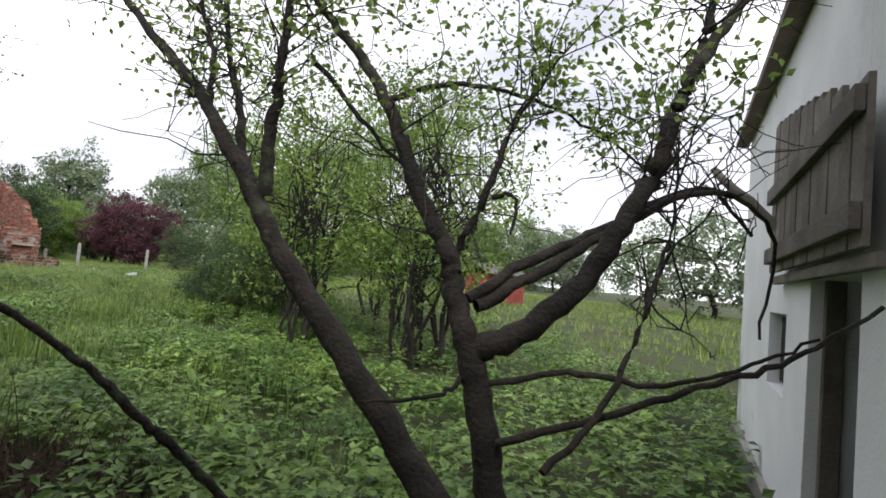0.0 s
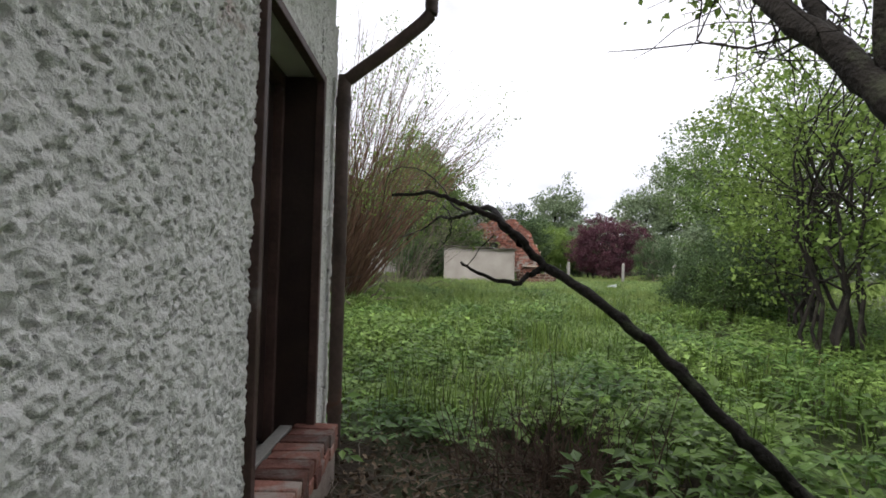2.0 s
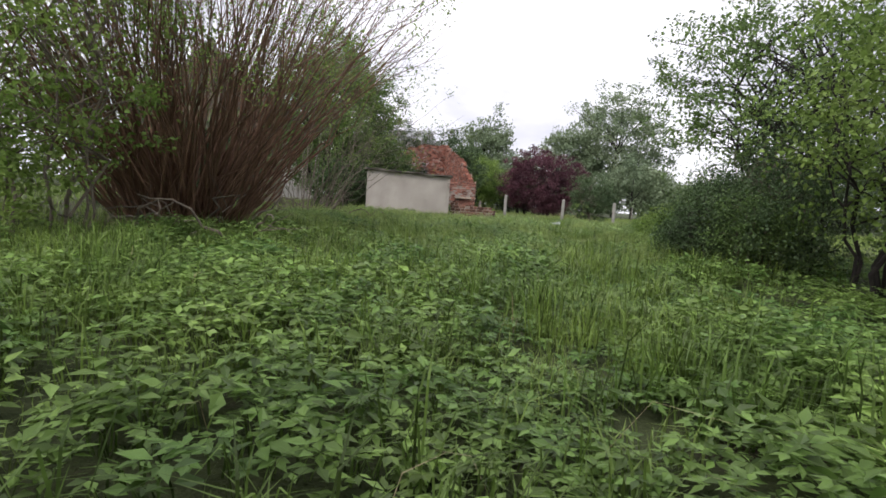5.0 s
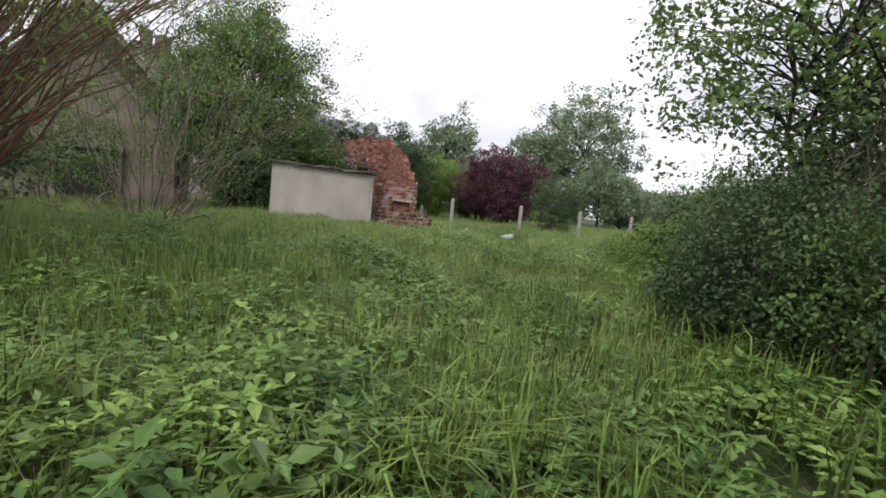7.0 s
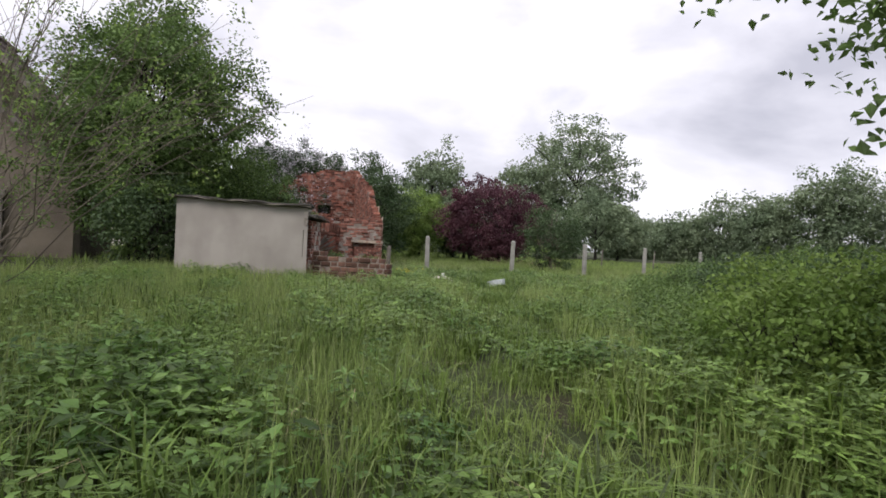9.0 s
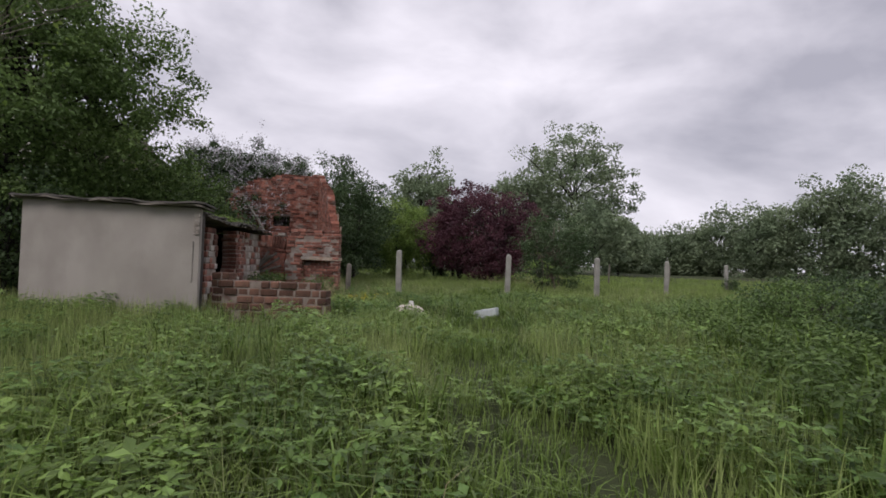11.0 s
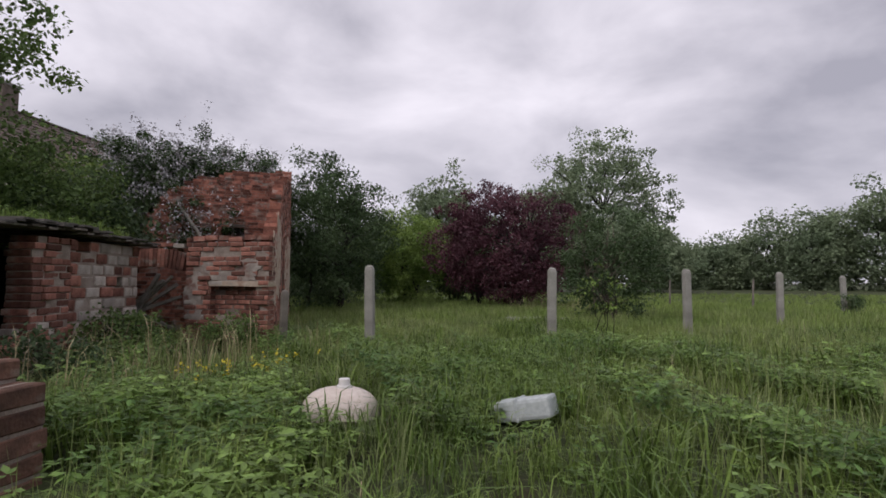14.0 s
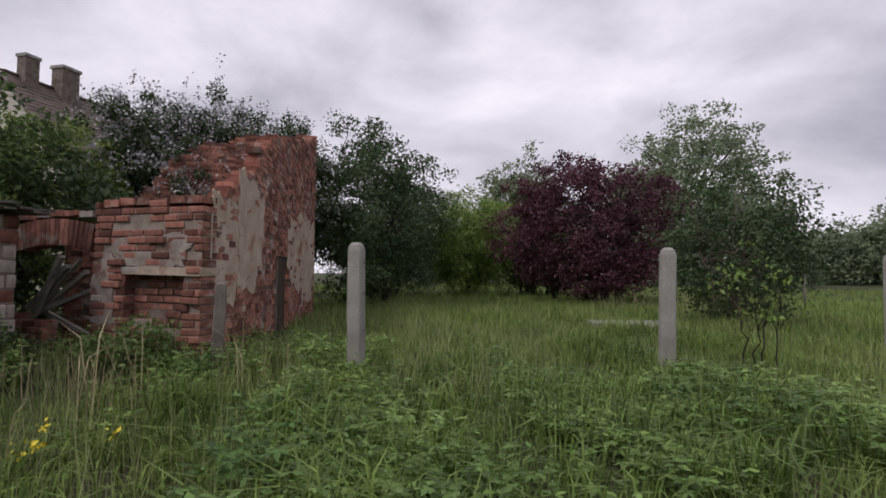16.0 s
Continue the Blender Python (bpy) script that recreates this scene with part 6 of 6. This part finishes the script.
def grass_all():
    gen = np.random.default_rng(99)
    # nettles and ground elder: thick near the houses, thinning into the meadow
    p = scatter(40000, -8, 12, -21, -1, gen)
    away = np.abs(p[:, 0] - path_x(p[:, 1]))
    dens = np.interp(p[:, 1], [-21, -10, -6, -1], [1.0, 0.95, 0.6, 0.3]) * np.interp(away, [0, 3, 9], [1, 0.8, 0.4])
    gaps = np.sin(p[:, 0] * 3.7 + 1.5 * np.sin(p[:, 1] * 2.3)) * np.sin(p[:, 1] * 3.1 + p[:, 0] * 0.7)
    keep = (gen.uniform(size=len(p)) < dens * (0.85 + 0.35 * gaps) + 0.25 * patch_noise(p)) & ~blocked(p)
    p, away = p[keep], away[keep]
    bare = (np.hypot(p[:, 0] - 2.75, p[:, 1] + 17.2) < 0.75 + 0.2 * patch_noise(p)) | (np.hypot(p[:, 0] - 3.05, p[:, 1] + 16.45) < 0.5)
    p, away = p[~bare], away[~bare]
    tall = (gen.uniform(size=len(p)) < 0.22) & (away > 0.75)
    v, f = weeds_np(p[tall], 0.37 + 0.08 * patch_noise(p[tall]), 0.115, gen, 10)
    tagged(mesh_np("nettles", v, f, M_NETTLE), "dense green nettles and ground elder", "nettles", kind="stuff")
    low = p[~tall]
    low = low[gen.uniform(size=len(low)) < np.interp(np.abs(low[:, 0] - path_x(low[:, 1])), [0, 4, 8], [0.85, 0.75, 0.5])]
    low = low[gen.uniform(size=len(low)) < 0.8]
    ease = np.interp(np.abs(low[:, 0] - path_x(low[:, 1])), [0.3, 0.9], [0.45, 1.0])
    v, f = fans_np(low, (0.28 + 0.1 * patch_noise(low)) * ease, 0.09, gen, 4)
    tagged(mesh_np("ground_elder", v, f, M_NETTLE), "low ground elder covering the yard", "weeds", kind="stuff")
    # grass pushing up between the nettles, in drifts
    q = scatter(9000, -7, 6, -17, -4, gen)
    drift = np.sin(q[:, 0] * 0.9 + 1.7 * np.sin(q[:, 1] * 0.6 + 0.5)) + 0.6 * np.sin(q[:, 1] * 1.7 + q[:, 0])
    q = q[(gen.uniform(size=len(q)) < 0.06 + 0.26 * np.clip(drift, 0, 1.4)) & ~blocked(q) & (np.hypot(q[:, 0] - 2.75, q[:, 1] + 17.0) > 1.3)]
    v, f = tufts_np(q, gen.uniform(0.4, 0.72, len(q)), 7, gen, 0.0055, 0.55)
    tagged(mesh_np("drift_grass", v, f, M_GRASS), "fresh green grass in drifts among the nettles", "grass", kind="stuff")
    # weeds in the meadow
    p = scatter(17000, -10, 4, -3, 17, gen)
    p = p[(patch_noise(p) + gen.normal(0, 0.25, len(p)) > 0.0) & ~blocked(p)]
    ease = np.interp(np.abs(p[:, 0] - path_x(p[:, 1])), [0.3, 0.9], [0.5, 1.0])
    v, f = fans_np(p, (0.33 + 0.07 * patch_noise(p * 1.7)) * ease, 0.08, gen, 5)
    tagged(mesh_np("meadow_weeds", v, f, M_NETTLE), "broad-leaved weeds in the meadow grass", "weeds", kind="stuff")
    # taller weeds that close the meadow on the bramble side
    p = scatter(4200, 0.9, 4.2, -4.5, 12, gen)
    p = p[gen.uniform(size=len(p)) < np.interp(p[:, 0] - path_x(p[:, 1]), [1.3, 2.2, 3.2], [0.0, 0.6, 1.0])]
    p = p[p[:, 1] > -3.5]
    v, f = weeds_np(p, 0.62, 0.075, gen, 15)
    tagged(mesh_np("tall_weeds", v, f, M_LEAF), "tall green weeds in front of the brambles", "weeds", kind="stuff")
    v, f = tufts_np(p[::2], gen.uniform(0.5, 0.85, len(p[::2])), 6, gen, 0.006, 0.6)
    tagged(mesh_np("tall_grass", v, f, M_GRASS), "tall grass among the weeds", "grass", kind="stuff")
    # grass: near the walk, then coarser further off
    p = scatter(50000, -8.5, 7, -16, 22, gen)
    d = np.abs(p[:, 0] - path_x(p[:, 1]))
    dens = np.interp(d, [0, 3, 8], [1, 0.85, 0.5]) * np.interp(p[:, 1], [-17, -15, -12.5, -9, -5, 0], [0.05, 0.3, 0.5, 0.65, 0.9, 1.0])
    fine = np.sin(p[:, 0] * 5.1 + 2 * np.sin(p[:, 1] * 3.3)) * np.sin(p[:, 1] * 4.7 + p[:, 0])
    p = p[(gen.uniform(size=len(p)) < dens * (0.85 + 0.4 * fine)) & ~blocked(p) & ~((p[:, 0] > 2.2) & (p[:, 1] < -3))]
    h = 0.29 + 0.12 * patch_noise(p) + gen.uniform(-0.06, 0.14, len(p))
    light = patch_noise(p * 0.8 + 3.0) + gen.normal(0, 0.35, len(p)) > -0.1
    v, f = tufts_np(p[~light], np.clip(h[~light], 0.12, 0.6), 6, gen, 0.0068, 0.85)
    tagged(mesh_np("meadow_grass", v, f, M_GRASS), "long uneven green meadow grass", "grass", kind="stuff")
    v, f = tufts_np(p[light], np.clip(h[light] * 0.9, 0.12, 0.55), 7, gen, 0.006, 0.75)
    tagged(mesh_np("fresh_grass", v, f, M_GRASS_LIGHT), "fresh light green meadow grass", "grass", kind="stuff")
    p = np.concatenate([scatter(24000, -40, 45, -16, 75, gen), scatter(14000, -16, 12, 19, 42, gen)])
    out = (p[:, 0] < -8.5) | (p[:, 0] > 7.0) | (p[:, 1] > 21.5)
    p = p[out & ~blocked(p)]
    h = 0.34 + 0.08 * patch_noise(p * 0.6) + gen.uniform(-0.05, 0.1, len(p))
    v, f = tufts_np(p, np.clip(h, 0.15, 0.6), 5, gen, 0.02, 0.7, True)
    tagged(mesh_np("far_grass", v, f, M_GRASS_LIGHT), "meadow grass around the yard and fence", "grass", kind="stuff")
    # taller clumps
    p = scatter(420, -7, 3, -13, 16, gen)
    p = p[~blocked(p) & (np.abs(p[:, 0] - path_x(p[:, 1])) > 0.45)]
    p = np.repeat(p, 8, axis=0) + gen.normal(0, 0.1, (len(p) * 8, 2))
    v, f = tufts_np(p, gen.uniform(0.4, 0.62, len(p)), 7, gen, 0.0065, 0.95)
    tagged(mesh_np("grass_clumps", v, f, M_GRASS), "taller clumps of dark grass", "grass", kind="stuff")
    # seed heads over the grass
    p = np.concatenate([scatter(19000, -14, 7, -9, 30, gen), scatter(3000, -12, 2.2, 3, 20, gen)])
    p = p[~blocked(p) & (patch_noise(p * 0.7) > -0.5) & (np.abs(p[:, 0] - path_x(p[:, 1])) > 0.55)]
    p = p[(p[:, 0] < 2.0) | (p[:, 1] > 4)]
    v, f = tufts_np(p, gen.uniform(0.35, 0.62, len(p)), 3, gen, 0.0045, 0.45, True)
    tagged(mesh_np("seed_heads", v, f, M_SEED), "pale yellowish seed heads over the meadow grass", "grass", kind="stuff")
    # pale flowering grass across the middle of the meadow
    p = scatter(13000, -13, 2.0, -6, 9, gen)
    p = p[~blocked(p) & (np.abs(p[:, 0] - path_x(p[:, 1])) > 0.7) & (patch_noise(p * 0.6 + 1.0) > -0.7)]
    v, f = tufts_np(p, gen.uniform(0.38, 0.6, len(p)), 4, gen, 0.006, 0.5, True)
    tagged(mesh_np("flowering_grass", v, f, M_GRASS_TOP), "pale green flowering grass across the meadow", "grass", kind="stuff")
    # dry stalks
    p = scatter(420, -9, 6, -16, 20, gen)
    p = p[~blocked(p)]
    v, f = tufts_np(p, gen.uniform(0.35, 0.65, len(p)), 1, gen, 0.0026, 0.8)
    tagged(mesh_np("dry_stalks", v, f, M_DRY), "dry straw-coloured stalks in the grass", "grass", kind="stuff")
    p = np.concatenate([scatter(210, -9.8, -6.6, 8.5, 12.4, gen), scatter(50, -9, -7.2, 13.0, 15.2, gen), scatter(160, -7.5, -3, 29, 32, gen)])
    v, f = tufts_np(p, gen.uniform(0.45, 1.1, len(p)), 2, gen, 0.0032, 0.5)
    tagged(mesh_np("tall_dry_weeds", v, f, M_DRY), "tall dry weed stalks in front of the ruin", "weeds", kind="stuff")
    # yellow flowers by the tank
    p = scatter(26, -6.6, -5.8, 10.6, 12.3, gen)
    at = np.column_stack([p, gz(p[:, 0], p[:, 1]) + gen.uniform(0.3, 0.42, 26)])
    v, f = leaves_np(np.repeat(at, 9, axis=0) + gen.normal(0, 0.02, (234, 3)), 0.03, gen)
    tagged(mesh_np("yellow_flowers", v, f, M_YELLOW), "small yellow wildflowers among the nettles", "flowers", kind="stuff")
    # litter on the bare soil by the door
    q = np.stack([2.75 + gen.normal(0, 0.75, 2600), -17.1 + gen.normal(0, 0.7, 2600)], -1)
    q = q[~blocked(q)]
    v, f = leaves_np(np.column_stack([q, gz(q[:, 0], q[:, 1]) + gen.uniform(0.005, 0.04, len(q))]), 0.045, gen, 0.0)
    tagged(mesh_np("leaf_litter", v, f, M_LITTER), "brown dead leaves and twigs on bare soil", "litter", kind="stuff")
    lines = []
    for k in range(160):
        c = np.array([2.8 + gen.normal(0, 0.6), -17.0 + gen.normal(0, 0.6), 0])
        if blocked(c[None, :2])[0]:
            continue
        c[2] = float(gz(c[0], c[1])) + 0.02
        e = c + np.array([gen.normal(0, 0.18), gen.normal(0, 0.18), gen.uniform(0, 0.07)])
        lines.append((bend(c, e, 0.02, 4, 0.012, gen), np.linspace(0.005, 0.0015, 4)))
    v, f = tubes_np(lines, 4)
    tagged(mesh_np("fallen_twigs", v, f, M_TWIG_GREY), "fallen twigs on the bare soil", "twigs", kind="stuff")
    # weeds on the stable roof
    q = np.array([-11.0, 14.2]) + gen.uniform(0.2, 4.2, (700, 1)) * np.array([[0.391, -0.9205]]) + gen.uniform(-2.4, -0.1, (700, 1)) * np.array([[0.9205, 0.391]])
    v, f = tufts_np(q, gen.uniform(0.1, 0.3, len(q)), 6, gen, 0.006, 0.6)
    v[:, 2] += 2.06
    tagged(mesh_np("roof_grass", v, f, M_GRASS), "grass and moss growing on the stable roof", "grass", kind="stuff")
    q = q[::3]
    v, f = weeds_np(q, 0.16, 0.07, gen, 6)
    v[:, 2] += 2.06
    tagged(mesh_np("roof_weeds", v, f, M_NETTLE), "small weeds on the stable roof", "weeds", kind="stuff")
    # brown brush heap by the door
    bx, by = 3.05, -16.45
    t = thing("brush_heap", "heap of dead brown brush in front of the door", "brush", (float(bx), float(by), float(gz(bx, by))))
    lines = []
    for k in range(420):
        a = gen.uniform(0, 6.28)
        r = gen.uniform(0, 0.55)
        b0 = np.array([math.cos(a) * r * 1.3, math.sin(a) * r, gen.uniform(0, 0.12)])
        lines.append((bend(b0, b0 + gen.normal(0, 0.2, 3) + [0, 0, gen.uniform(0.0, 0.28)], 0, 4, 0.02, gen), np.linspace(0.005, 0.0015, 4)))
    v, f = tubes_np(lines, 4)
    mesh_np("twigs", v, f, M_RUST, t)["kind"] = "stuff"


grass_all()
